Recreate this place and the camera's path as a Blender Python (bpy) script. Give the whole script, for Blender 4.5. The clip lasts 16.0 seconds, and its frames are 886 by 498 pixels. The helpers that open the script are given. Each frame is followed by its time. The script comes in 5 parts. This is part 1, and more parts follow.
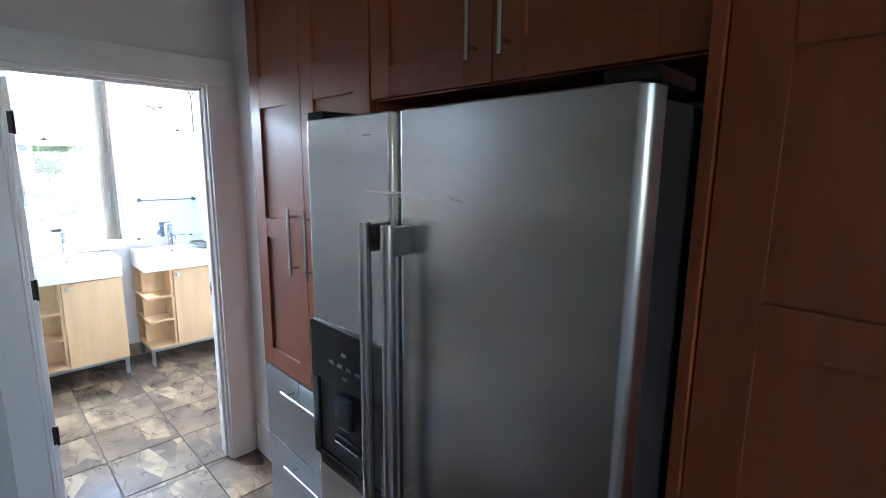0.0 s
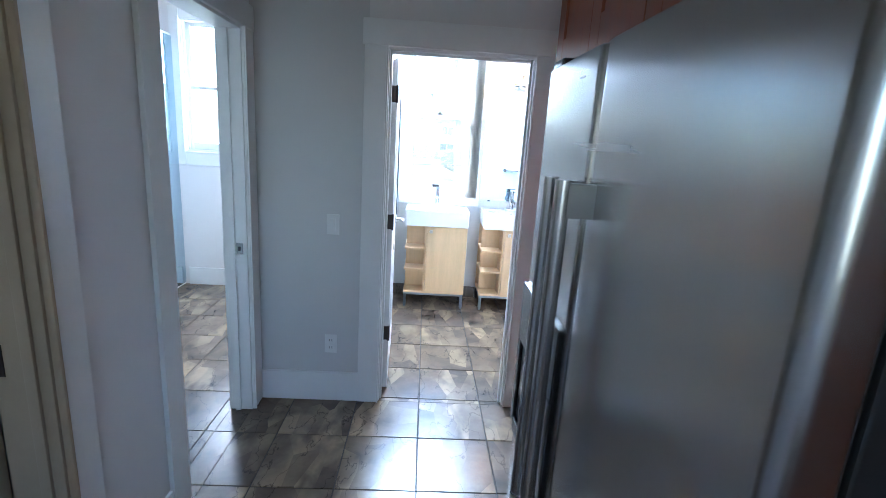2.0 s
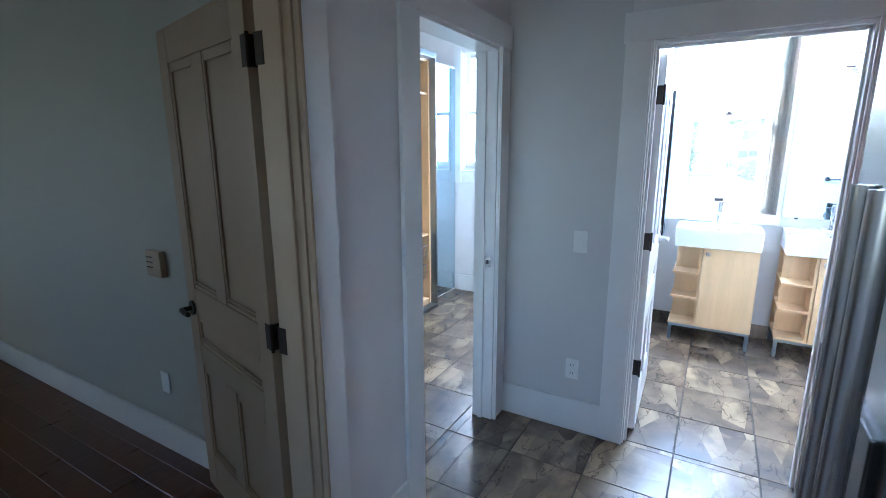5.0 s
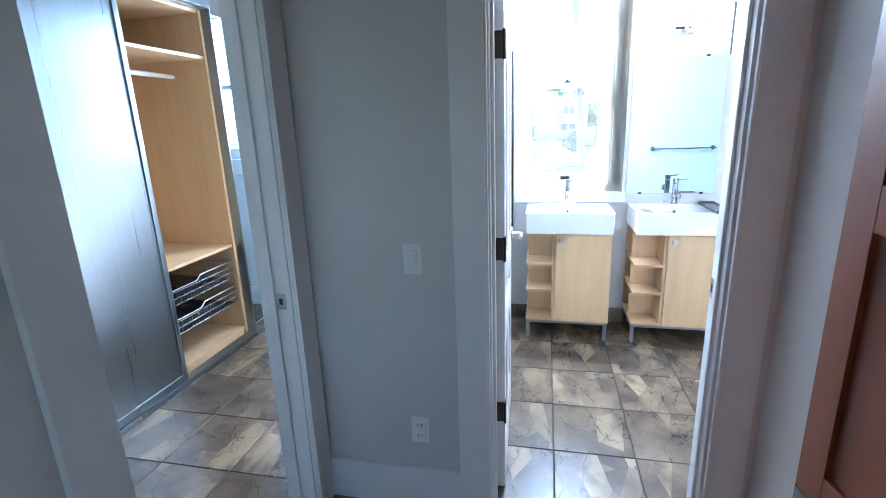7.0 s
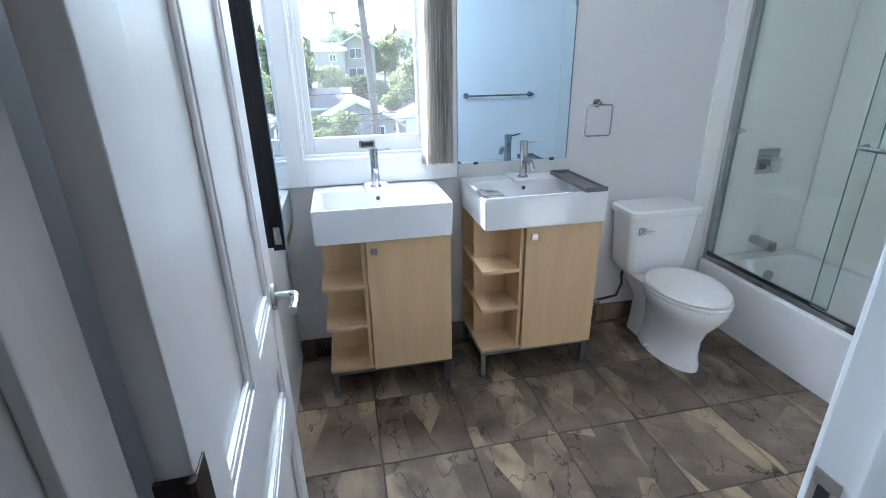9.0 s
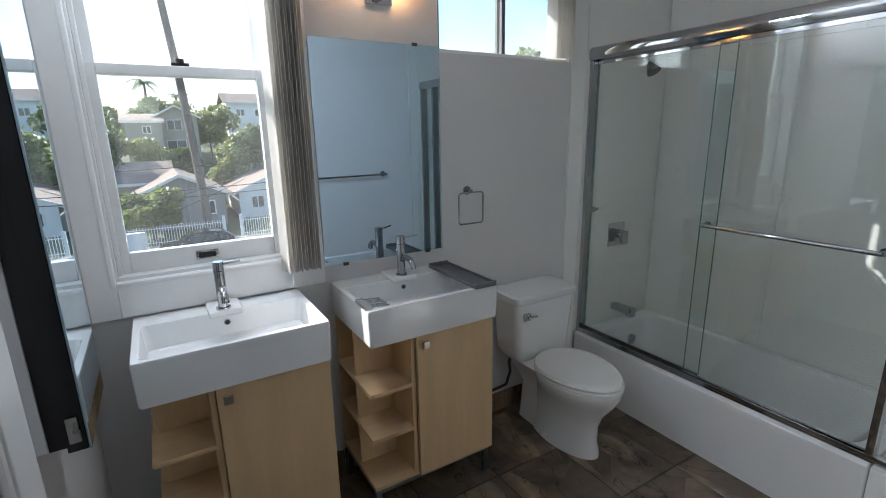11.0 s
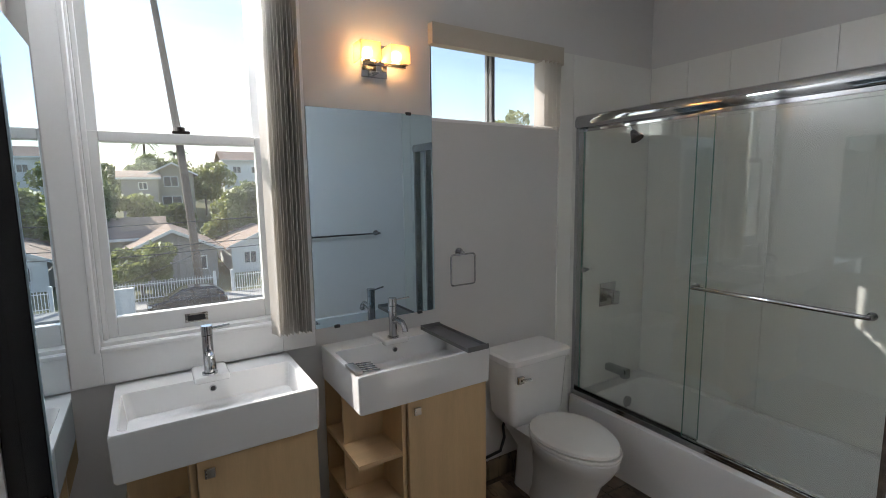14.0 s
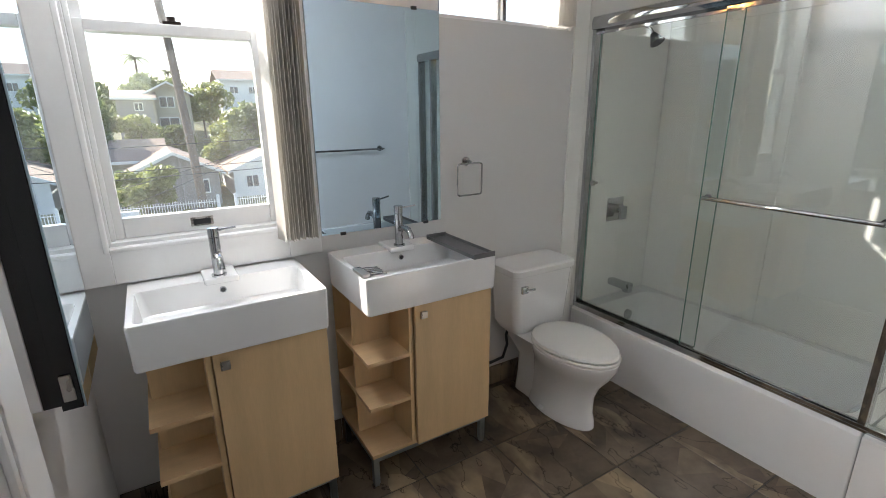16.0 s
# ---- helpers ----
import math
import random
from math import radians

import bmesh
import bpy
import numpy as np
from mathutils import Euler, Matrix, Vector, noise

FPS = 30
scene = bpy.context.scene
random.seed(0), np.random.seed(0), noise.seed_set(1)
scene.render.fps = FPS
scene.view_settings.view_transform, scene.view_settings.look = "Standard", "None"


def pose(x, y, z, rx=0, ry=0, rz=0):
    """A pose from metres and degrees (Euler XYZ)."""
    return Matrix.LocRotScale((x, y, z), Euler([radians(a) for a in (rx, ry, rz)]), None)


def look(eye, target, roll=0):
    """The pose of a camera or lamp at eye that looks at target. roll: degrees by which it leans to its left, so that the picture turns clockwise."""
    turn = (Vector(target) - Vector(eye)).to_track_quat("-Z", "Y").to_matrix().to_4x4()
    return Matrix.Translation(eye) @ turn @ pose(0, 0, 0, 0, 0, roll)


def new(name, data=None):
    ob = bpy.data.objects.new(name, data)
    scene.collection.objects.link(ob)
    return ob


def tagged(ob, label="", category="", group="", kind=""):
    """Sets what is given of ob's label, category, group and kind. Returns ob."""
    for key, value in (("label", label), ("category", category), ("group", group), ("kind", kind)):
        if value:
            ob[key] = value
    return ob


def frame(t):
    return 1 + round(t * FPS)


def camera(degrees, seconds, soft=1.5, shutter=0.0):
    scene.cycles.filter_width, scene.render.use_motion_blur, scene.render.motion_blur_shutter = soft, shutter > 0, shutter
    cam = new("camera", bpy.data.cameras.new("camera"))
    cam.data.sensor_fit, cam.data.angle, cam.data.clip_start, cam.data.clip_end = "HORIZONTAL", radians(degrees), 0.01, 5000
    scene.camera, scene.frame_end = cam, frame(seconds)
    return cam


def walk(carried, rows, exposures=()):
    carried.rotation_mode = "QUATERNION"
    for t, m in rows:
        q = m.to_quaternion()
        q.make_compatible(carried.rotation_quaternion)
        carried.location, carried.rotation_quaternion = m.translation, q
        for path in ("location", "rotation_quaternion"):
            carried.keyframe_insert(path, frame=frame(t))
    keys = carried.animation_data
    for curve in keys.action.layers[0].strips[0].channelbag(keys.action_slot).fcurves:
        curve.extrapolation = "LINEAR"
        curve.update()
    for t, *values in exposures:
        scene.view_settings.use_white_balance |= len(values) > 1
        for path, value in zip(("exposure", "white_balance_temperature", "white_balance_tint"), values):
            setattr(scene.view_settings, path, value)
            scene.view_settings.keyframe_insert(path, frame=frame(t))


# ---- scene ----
cam = camera(86.2, 16.0, soft=0.9)
PATH = [
    (0, (0.196, 0.302, 1.684), (-1.194, 1.699, 1.341), 0.5),
    (0.5, (0.151, 0.37, 1.647), (-1.372, 1.61, 1.268), 0.6),
    (1, (0.123, 0.503, 1.619), (-1.604, 1.423, 1.205), 1.3),
    (1.5, (0.163, 0.591, 1.606), (-1.724, 1.091, 1.168), 2.5),
    (2, (0.252, 0.662, 1.62), (-1.695, 0.753, 1.17), 3.6),
    (2.5, (0.256, 0.705, 1.627), (-1.67, 0.409, 1.173), 3.2),
    (3, (0.214, 0.743, 1.632), (-1.634, 0.124, 1.183), 2.6),
    (3.5, (0.168, 0.772, 1.632), (-1.582, -0.093, 1.197), 1.8),
    (3.7, (0.158, 0.781, 1.633), (-1.555, -0.157, 1.204), 1.5),
    (5.8, (-0.119, 0.658, 1.598), (-1.823, -0.301, 1.178), -1.0),
    (6, (-0.2, 0.626, 1.616), (-1.952, -0.236, 1.184), -1.4),
    (6.5, (-0.463, 0.615, 1.597), (-2.312, -0.001, 1.148), -2.2),
    (7, (-0.799, 0.629, 1.593), (-2.687, 0.212, 1.083), -2.1),
    (7.5, (-1.188, 0.618, 1.573), (-3.102, 0.407, 1.032), -2.4),
    (8, (-1.569, 0.627, 1.567), (-3.469, 0.664, 0.945), -2.4),
    (8.5, (-1.905, 0.679, 1.544), (-3.773, 0.876, 0.858), -1.7),
    (9, (-2.198, 0.648, 1.527), (-4.02, 1.028, 0.795), -1.0),
    (9.5, (-2.41, 0.637, 1.531), (-4.181, 1.232, 0.818), -0.9),
    (10, (-2.52, 0.667, 1.553), (-4.238, 1.44, 0.882), -0.6),
    (10.2, (-2.555, 0.654, 1.555), (-4.25, 1.493, 0.905), -0.5),
    (12.3, (-2.58, 0.634, 1.719), (-4.211, 1.761, 1.452), -0.4),
    (12.5, (-2.579, 0.633, 1.716), (-4.215, 1.758, 1.474), -0.4),
    (13, (-2.574, 0.636, 1.712), (-4.232, 1.736, 1.508), -0.5),
    (13.5, (-2.573, 0.64, 1.676), (-4.248, 1.717, 1.486), -0.9),
    (14, (-2.571, 0.64, 1.644), (-4.253, 1.691, 1.387), -0.8),
    (14.5, (-2.575, 0.639, 1.617), (-4.252, 1.675, 1.278), -0.4),
    (15, (-2.576, 0.638, 1.6), (-4.246, 1.663, 1.196), 0.0),
    (15.5, (-2.585, 0.633, 1.572), (-4.237, 1.647, 1.08), 0.0),
    (16, (-2.587, 0.634, 1.559), (-4.225, 1.636, 0.999), -0.5),
]
EXPOSURES = [(0.0, 4.0, 5350, 10), (1.5, 3.85, 5050, 9), (3.7, 3.95, 4850, 9), (7.5, 3.4, 5000, 9), (9.0, 2.3, 5350, 10), (10.2, 1.6, 5700, 10), (12.3, 0.65, 6300, 14), (14.0, 0.85, 6500, 14), (16.0, 1.6, 6600, 14)]
walk(cam, [(t, look(eye, target, roll)) for t, eye, target, roll in PATH], EXPOSURES)

# ---- light ----
SUN_TRAVEL = Vector((1.0, 0.72, -0.86)).normalized()
world = bpy.data.worlds.new("sky")
scene.world = world
world.use_nodes = True
wn = world.node_tree.nodes
sky = wn.new("ShaderNodeTexSky")
sky.sky_type = "NISHITA"
sky.sun_disc = False
sky.sun_elevation = math.asin(-SUN_TRAVEL.z)
sky.sun_rotation = math.atan2(-SUN_TRAVEL.x, -SUN_TRAVEL.y)
world.node_tree.links.new(sky.outputs["Color"], wn["Background"].inputs["Color"])
wn["Background"].inputs["Strength"].default_value = 0.15
sun = new("sun", bpy.data.lights.new("sun", "SUN"))
sun.data.energy, sun.data.angle, sun.data.color = 4.5, radians(0.5), (1.0, 0.95, 0.87)
sun.matrix_world = look((-30, -20, 26), Vector((-30, -20, 26)) + SUN_TRAVEL)


def opening_fill(name, eye, target, width, height, power, color=(0.86, 0.93, 1.0)):
    """A fill lamp set in an opening, standing in for light from outdoors."""
    ob = new(name, bpy.data.lights.new(name, "AREA"))
    ob.data.shape, ob.data.size, ob.data.size_y = "RECTANGLE", width, height
    ob.data.energy, ob.data.color = power, color
    ob.matrix_world = look(eye, target)
    return ob


opening_fill("opening_fill", (-4.62, 0.775, 2.535), (-3.0, 1.2, 2.1), 0.56, 0.13, 14)
opening_fill("opening_fill", (-4.68, -0.87, 1.95), (-3.0, -1.0, 1.6), 0.42, 1.1, 4.5)
# added fill for the dark room, from an invented opening out of view
opening_fill("opening_fill", (1.2, -4.57, 1.6), (-0.3, 0.5, 1.2), 0.5, 0.9, 0.2, (1.0, 0.88, 0.70))
# added kitchen fill at an assumed window behind the camera
opening_fill("opening_fill", (2.97, 0.55, 1.6), (1.0, 0.3, 1.2), 0.6, 1.2, 0.35, (1.0, 0.86, 0.68))

# ---- materials ----


def mat(name, color, rough=0.6, metal=0.0, var=0.1, scale=6.0, fine=60.0, bump=0.0, stretch=(1, 1, 1), island=0.0, obj=0.0, coat=0.0, aniso=0.0, spec=0.5):
    m = bpy.data.materials.new(name)
    m.use_nodes = True
    n, ln = m.node_tree.nodes, m.node_tree.links
    b = n["Principled BSDF"]
    b.inputs["Roughness"].default_value = rough
    b.inputs["Metallic"].default_value = metal
    b.inputs["Coat Weight"].default_value = coat
    b.inputs["Specular IOR Level"].default_value = spec
    if aniso:
        b.inputs["Anisotropic"].default_value = aniso
        tg = n.new("ShaderNodeTangent")
        tg.direction_type, tg.axis = "RADIAL", "Z"
        ln.new(tg.outputs[0], b.inputs["Tangent"])
    co = n.new("ShaderNodeTexCoord")
    mp = n.new("ShaderNodeMapping")
    mp.inputs["Scale"].default_value = stretch
    ln.new(co.outputs["Object"], mp.inputs["Vector"])
    big, small = n.new("ShaderNodeTexNoise"), n.new("ShaderNodeTexNoise")
    big.inputs["Scale"].default_value, small.inputs["Scale"].default_value = scale, fine
    big.inputs["Detail"].default_value = small.inputs["Detail"].default_value = 4
    ln.new(mp.outputs[0], big.inputs["Vector"])
    ln.new(mp.outputs[0], small.inputs["Vector"])
    add = n.new("ShaderNodeMath")
    add.operation = "MULTIPLY_ADD"
    add.inputs[1].default_value = 0.35
    ln.new(small.outputs["Fac"], add.inputs[0])
    ln.new(big.outputs["Fac"], add.inputs[2])
    val = n.new("ShaderNodeMapRange")
    val.inputs["From Min"].default_value, val.inputs["From Max"].default_value = 0.35, 1.0
    val.inputs["To Min"].default_value, val.inputs["To Max"].default_value = 1 - var, 1 + var
    ln.new(add.outputs[0], val.inputs["Value"])
    out = val.outputs[0]
    for amount, node, socket in ((island, "ShaderNodeNewGeometry", "Random Per Island"), (obj, "ShaderNodeObjectInfo", "Random")):
        if amount:
            r = n.new(node)
            k = n.new("ShaderNodeMapRange")
            k.inputs["To Min"].default_value, k.inputs["To Max"].default_value = 1 - amount, 1 + amount
            ln.new(r.outputs[socket], k.inputs["Value"])
            mul = n.new("ShaderNodeMath")
            mul.operation = "MULTIPLY"
            ln.new(out, mul.inputs[0])
            ln.new(k.outputs[0], mul.inputs[1])
            out = mul.outputs[0]
    mix = n.new("ShaderNodeVectorMath")
    mix.operation = "SCALE"
    mix.inputs[0].default_value = color
    ln.new(out, mix.inputs["Scale"])
    ln.new(mix.outputs[0], b.inputs["Base Color"])
    rr = n.new("ShaderNodeMapRange")
    rr.inputs["To Min"].default_value, rr.inputs["To Max"].default_value = max(0.0, rough - 0.08 * min(1, rough * 3)), min(1, rough + 0.08 * min(1, rough * 3))
    ln.new(big.outputs["Fac"], rr.inputs["Value"])
    ln.new(rr.outputs[0], b.inputs["Roughness"])
    if bump:
        bp = n.new("ShaderNodeBump")
        bp.inputs["Strength"].default_value, bp.inputs["Distance"].default_value = bump, 0.004
        ln.new(small.outputs["Fac"], bp.inputs["Height"])
        ln.new(bp.outputs[0], b.inputs["Normal"])
    return m


def glass_mat(name, tint=(0.97, 0.99, 0.98), gloss=1.0, face=0.045, glare=0.0):
    m = bpy.data.materials.new(name)
    m.use_nodes = True
    n, ln = m.node_tree.nodes, m.node_tree.links
    n.remove(n["Principled BSDF"])
    tr, gl, fr, mx = n.new("ShaderNodeBsdfTransparent"), n.new("ShaderNodeBsdfGlossy"), n.new("ShaderNodeLayerWeight"), n.new("ShaderNodeMixShader")
    tr.inputs[0].default_value = (*tint, 1)
    gl.inputs["Color"].default_value = (gloss, gloss, gloss, 1)
    gl.inputs["Roughness"].default_value = 0.0
    fr.inputs["Blend"].default_value = 0.5
    pw, sc = n.new("ShaderNodeMath"), n.new("ShaderNodeMath")
    pw.operation, sc.operation = "POWER", "MULTIPLY_ADD"
    pw.inputs[1].default_value, sc.inputs[1].default_value, sc.inputs[2].default_value = 5.0, 0.95 - face, face
    ln.new(fr.outputs["Facing"], pw.inputs[0])
    ln.new(pw.outputs[0], sc.inputs[0])
    ln.new(sc.outputs[0], mx.inputs[0])
    ln.new(tr.outputs[0], mx.inputs[1])
    ln.new(gl.outputs[0], mx.inputs[2])
    out = mx.outputs[0]
    # uneven translucent film that imitates the haze of glare
    if glare:
        film, add = n.new("ShaderNodeBsdfTranslucent"), n.new("ShaderNodeMixShader")
        film.inputs["Color"].default_value = (0.9, 0.9, 0.88, 1)
        noise_tex, amount = n.new("ShaderNodeTexNoise"), n.new("ShaderNodeMapRange")
        noise_tex.inputs["Scale"].default_value = 3.0
        noise_tex.inputs["Detail"].default_value = 6
        co = n.new("ShaderNodeTexCoord")
        ln.new(co.outputs["Object"], noise_tex.inputs["Vector"])
        amount.inputs["From Min"].default_value, amount.inputs["From Max"].default_value = 0.3, 0.7
        amount.inputs["To Min"].default_value, amount.inputs["To Max"].default_value = glare * 0.6, glare * 1.4
        ln.new(noise_tex.outputs["Fac"], amount.inputs["Value"])
        ln.new(amount.outputs[0], add.inputs[0])
        ln.new(out, add.inputs[1])
        ln.new(film.outputs[0], add.inputs[2])
        out = add.outputs[0]
    ln.new(out, n["Material Output"].inputs[0])
    return m


def glow_mat(name, color, strength):
    m = bpy.data.materials.new(name)
    m.use_nodes = True
    b = m.node_tree.nodes["Principled BSDF"]
    b.inputs["Base Color"].default_value = (*color, 1)
    b.inputs["Emission Color"].default_value = (*color, 1)
    b.inputs["Emission Strength"].default_value = strength
    return m


def slate_mat():
    """Taupe porcelain tile with straight-edged tan bands and thin wandering cracks, different on every tile."""
    m = mat("slate_tile", (1, 1, 1), 0.24, var=0.16, scale=7, fine=60, bump=0.05, obj=0.14)
    n, ln = m.node_tree.nodes, m.node_tree.links
    b = n["Principled BSDF"]
    grain = b.inputs["Base Color"].links[0].from_socket
    co, info = n.new("ShaderNodeTexCoord"), n.new("ShaderNodeObjectInfo")
    sc, vec = n.new("ShaderNodeVectorMath"), n.new("ShaderNodeVectorMath")
    sc.operation, vec.operation = "SCALE", "ADD"
    sc.inputs[0].default_value = (37, 23, 11)
    ln.new(info.outputs["Random"], sc.inputs["Scale"])
    ln.new(co.outputs["Object"], vec.inputs[0])
    ln.new(sc.outputs[0], vec.inputs[1])

    def placed(scale, turn):
        mp = n.new("ShaderNodeMapping")
        mp.inputs["Scale"].default_value = scale
        mp.inputs["Rotation"].default_value = (0, 0, radians(turn))
        ln.new(vec.outputs[0], mp.inputs["Vector"])
        return mp.outputs[0]

    def ramp(socket, lo, hi, low=0.0, high=1.0):
        k = n.new("ShaderNodeMapRange")
        k.inputs["From Min"].default_value, k.inputs["From Max"].default_value = lo, hi
        k.inputs["To Min"].default_value, k.inputs["To Max"].default_value = low, high
        ln.new(socket, k.inputs["Value"])
        return k.outputs[0]

    def maths(op, p, q):
        k = n.new("ShaderNodeMath")
        k.operation = op
        for i, v in enumerate((p, q)):
            if isinstance(v, float):
                k.inputs[i].default_value = v
            else:
                ln.new(v, k.inputs[i])
        return k.outputs[0]

    def cloud(scale, turn, detail, distortion=0.0):
        t = n.new("ShaderNodeTexNoise")
        t.inputs["Scale"].default_value, t.inputs["Detail"].default_value, t.inputs["Distortion"].default_value = 1.0, detail, distortion
        ln.new(placed(scale, turn), t.inputs["Vector"])
        return t.outputs["Fac"]

    def bands(scale, turn, cut):
        v = n.new("ShaderNodeTexVoronoi")
        v.voronoi_dimensions = "2D"
        v.inputs["Scale"].default_value = 1.0
        ln.new(placed(scale, turn), v.inputs["Vector"])
        sp = n.new("ShaderNodeSeparateColor")
        ln.new(v.outputs["Color"], sp.inputs[0])
        return ramp(sp.outputs[0], cut, cut + 0.35)

    soft = cloud((5.0, 5.0, 1), 0, 4)
    tan = maths("MULTIPLY", maths("MAXIMUM", bands((3.2, 8.5, 1), 6, 0.52), maths("MULTIPLY", bands((7.0, 4.0, 1), -8, 0.6), 0.45)), ramp(cloud((4.0, 6.5, 1), 12, 3, 0.3), 0.36, 0.60))
    tan = maths("MAXIMUM", tan, ramp(soft, 0.60, 0.80, 0.0, 0.5))
    field = n.new("ShaderNodeMix")
    field.data_type = "RGBA"
    field.inputs["A"].default_value, field.inputs["B"].default_value = (0.082, 0.063, 0.048, 1), (0.165, 0.125, 0.09, 1)
    ln.new(ramp(cloud((6.0, 4.0, 1), 30, 5), 0.35, 0.68), field.inputs["Factor"])
    base = n.new("ShaderNodeMix")
    base.data_type = "RGBA"
    base.inputs["B"].default_value = (0.31, 0.232, 0.145, 1)
    ln.new(tan, base.inputs["Factor"])
    ln.new(field.outputs["Result"], base.inputs["A"])
    crack = maths("ABSOLUTE", maths("SUBTRACT", cloud((2.6, 4.6, 1), 4, 5, 0.2), 0.5), 0.0)
    dark = ramp(crack, 0.0, 0.007, 0.35, 1.0)
    crossed = n.new("ShaderNodeVectorMath")
    crossed.operation = "MULTIPLY"
    ln.new(base.outputs["Result"], crossed.inputs[0])
    ln.new(grain, crossed.inputs[1])
    done = n.new("ShaderNodeVectorMath")
    done.operation = "SCALE"
    ln.new(crossed.outputs[0], done.inputs[0])
    ln.new(dark, done.inputs["Scale"])
    ln.new(done.outputs[0], b.inputs["Base Color"])
    return m


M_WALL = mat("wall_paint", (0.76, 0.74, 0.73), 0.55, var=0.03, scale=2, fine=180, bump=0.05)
# wall_paint darkened for the bathroom, in place of weaker bounced light
M_WALL_BATH = mat("wall_paint_darkened", (0.63, 0.62, 0.605), 0.5, var=0.03, scale=2, fine=180, bump=0.05)
M_EDGE = mat("glass_edge", (0.10, 0.22, 0.18), 0.15, var=0.05, scale=8)
M_TRIM = mat("trim_paint", (0.80, 0.80, 0.79), 0.32, var=0.03, scale=5, fine=80, bump=0.03)
M_WALL2 = mat("grey_green_paint", (0.42, 0.42, 0.37), 0.6, var=0.04, scale=2, fine=180, bump=0.05)
M_CREAM = mat("cream_paint", (0.40, 0.30, 0.20), 0.4, var=0.06, scale=6, fine=60, bump=0.04)
M_CEIL = mat("ceiling_paint", (0.75, 0.74, 0.72), 0.7, var=0.03, scale=2)
M_TILE = slate_mat()
M_GROUT = mat("grout", (0.05, 0.042, 0.036), 0.9, var=0.2, scale=15, bump=0.2)
M_PLANK = mat("dark_plank", (0.12, 0.048, 0.02), 0.3, var=0.35, scale=5, fine=50, stretch=(1, 6, 1), obj=0.12, bump=0.05)
M_CHERRY = mat("cherry_stain", (0.23, 0.055, 0.015), 0.42, var=0.2, scale=3, fine=40, stretch=(8, 8, 1), bump=0.03)
M_STEEL = mat("brushed_steel", (0.51, 0.50, 0.485), 0.25, 1.0, var=0.06, scale=3, fine=30, stretch=(0.3, 0.3, 6), aniso=0.75)
M_DULL = mat("dull_steel", (0.20, 0.19, 0.18), 0.35, 1.0, var=0.05, scale=6)
M_ALU = mat("brushed_aluminium", (0.30, 0.34, 0.38), 0.30, 1.0, var=0.05, scale=3, fine=30, stretch=(14, 0.3, 0.3), aniso=0.7)
M_CHROME = mat("chrome", (0.46, 0.47, 0.48), 0.07, 1.0, var=0.03, scale=8)
M_SATIN = mat("satin_nickel", (0.50, 0.48, 0.45), 0.28, 1.0, var=0.05, scale=12)
M_BRONZE = mat("dark_bronze", (0.05, 0.04, 0.035), 0.4, 0.8, var=0.2, scale=25)
M_DARK = mat("dark_grey_side", (0.02, 0.02, 0.022), 0.4, var=0.15, scale=10)
M_BLACK = mat("black_plastic", (0.012, 0.012, 0.013), 0.18, var=0.2, scale=10)
M_GREYP = mat("grey_plastic", (0.14, 0.14, 0.145), 0.4, var=0.1, scale=20)
M_BIRCH = mat("birch_veneer", (0.66, 0.46, 0.25), 0.42, var=0.12, scale=2.5, fine=40, stretch=(7, 7, 0.7), bump=0.02)
M_BIRCH_S = mat("birch_shelf", (0.68, 0.47, 0.26), 0.42, var=0.12, scale=2.5, fine=40, stretch=(7, 1, 7), bump=0.02)
M_CERAMIC = mat("white_ceramic", (0.82, 0.82, 0.81), 0.1, var=0.02, scale=4, coat=0.3)
M_TUB = mat("tub_enamel", (0.80, 0.80, 0.79), 0.16, var=0.02, scale=4, coat=0.2)
M_SURR = mat("surround_panel", (0.80, 0.80, 0.76), 0.24, var=0.03, scale=2, coat=0.2)
M_PLATE = mat("white_plastic", (0.80, 0.80, 0.78), 0.35, var=0.02, scale=20)
M_SEAT = mat("seat_plastic", (0.78, 0.77, 0.74), 0.22, var=0.02, scale=10)
M_BLIND = mat("vinyl_slat", (0.74, 0.72, 0.68), 0.5, var=0.06, scale=4, fine=80, stretch=(6, 6, 1))
M_VALANCE = mat("beige_valance", (0.50, 0.45, 0.37), 0.5, var=0.05, scale=6)
# the blue of sky-lit reflections is tinted into the mirror's colour
M_MIRROR = mat("sky_tinted_mirror", (0.52, 0.65, 0.74), 0.0, 1.0, var=0.005)
# glare haze over the view is mixed into this glass
M_PANE = glass_mat("window_glass", glare=0.022)
M_SHOWER = glass_mat("shower_glass", (0.968, 0.988, 0.977), face=0.06)
M_AMBER = glass_mat("amber_glass", (1.0, 0.90, 0.72))
M_BULB = glow_mat("bulb", (1.0, 0.55, 0.22), 26)
M_RUBBER = mat("rubber", (0.03, 0.03, 0.03), 0.7, var=0.1)
M_WIRE = mat("wire_basket", (0.42, 0.40, 0.38), 0.35, 0.8, var=0.05)
M_ASPHALT = mat("asphalt", (0.11, 0.105, 0.1), 0.9, var=0.2, scale=2, fine=30)
M_CONCRETE = mat("concrete", (0.36, 0.34, 0.31), 0.85, var=0.15, scale=1, fine=20)
M_GRASS = mat("dry_ground", (0.13, 0.13, 0.06), 0.95, var=0.4, scale=0.4, fine=6)
M_LEAF = mat("leaf", (0.13, 0.15, 0.06), 0.6, var=0.3, scale=0.6, fine=8, island=0.5)
M_LEAF2 = mat("dark_leaf", (0.09, 0.11, 0.045), 0.6, var=0.3, scale=0.6, fine=8, island=0.5)
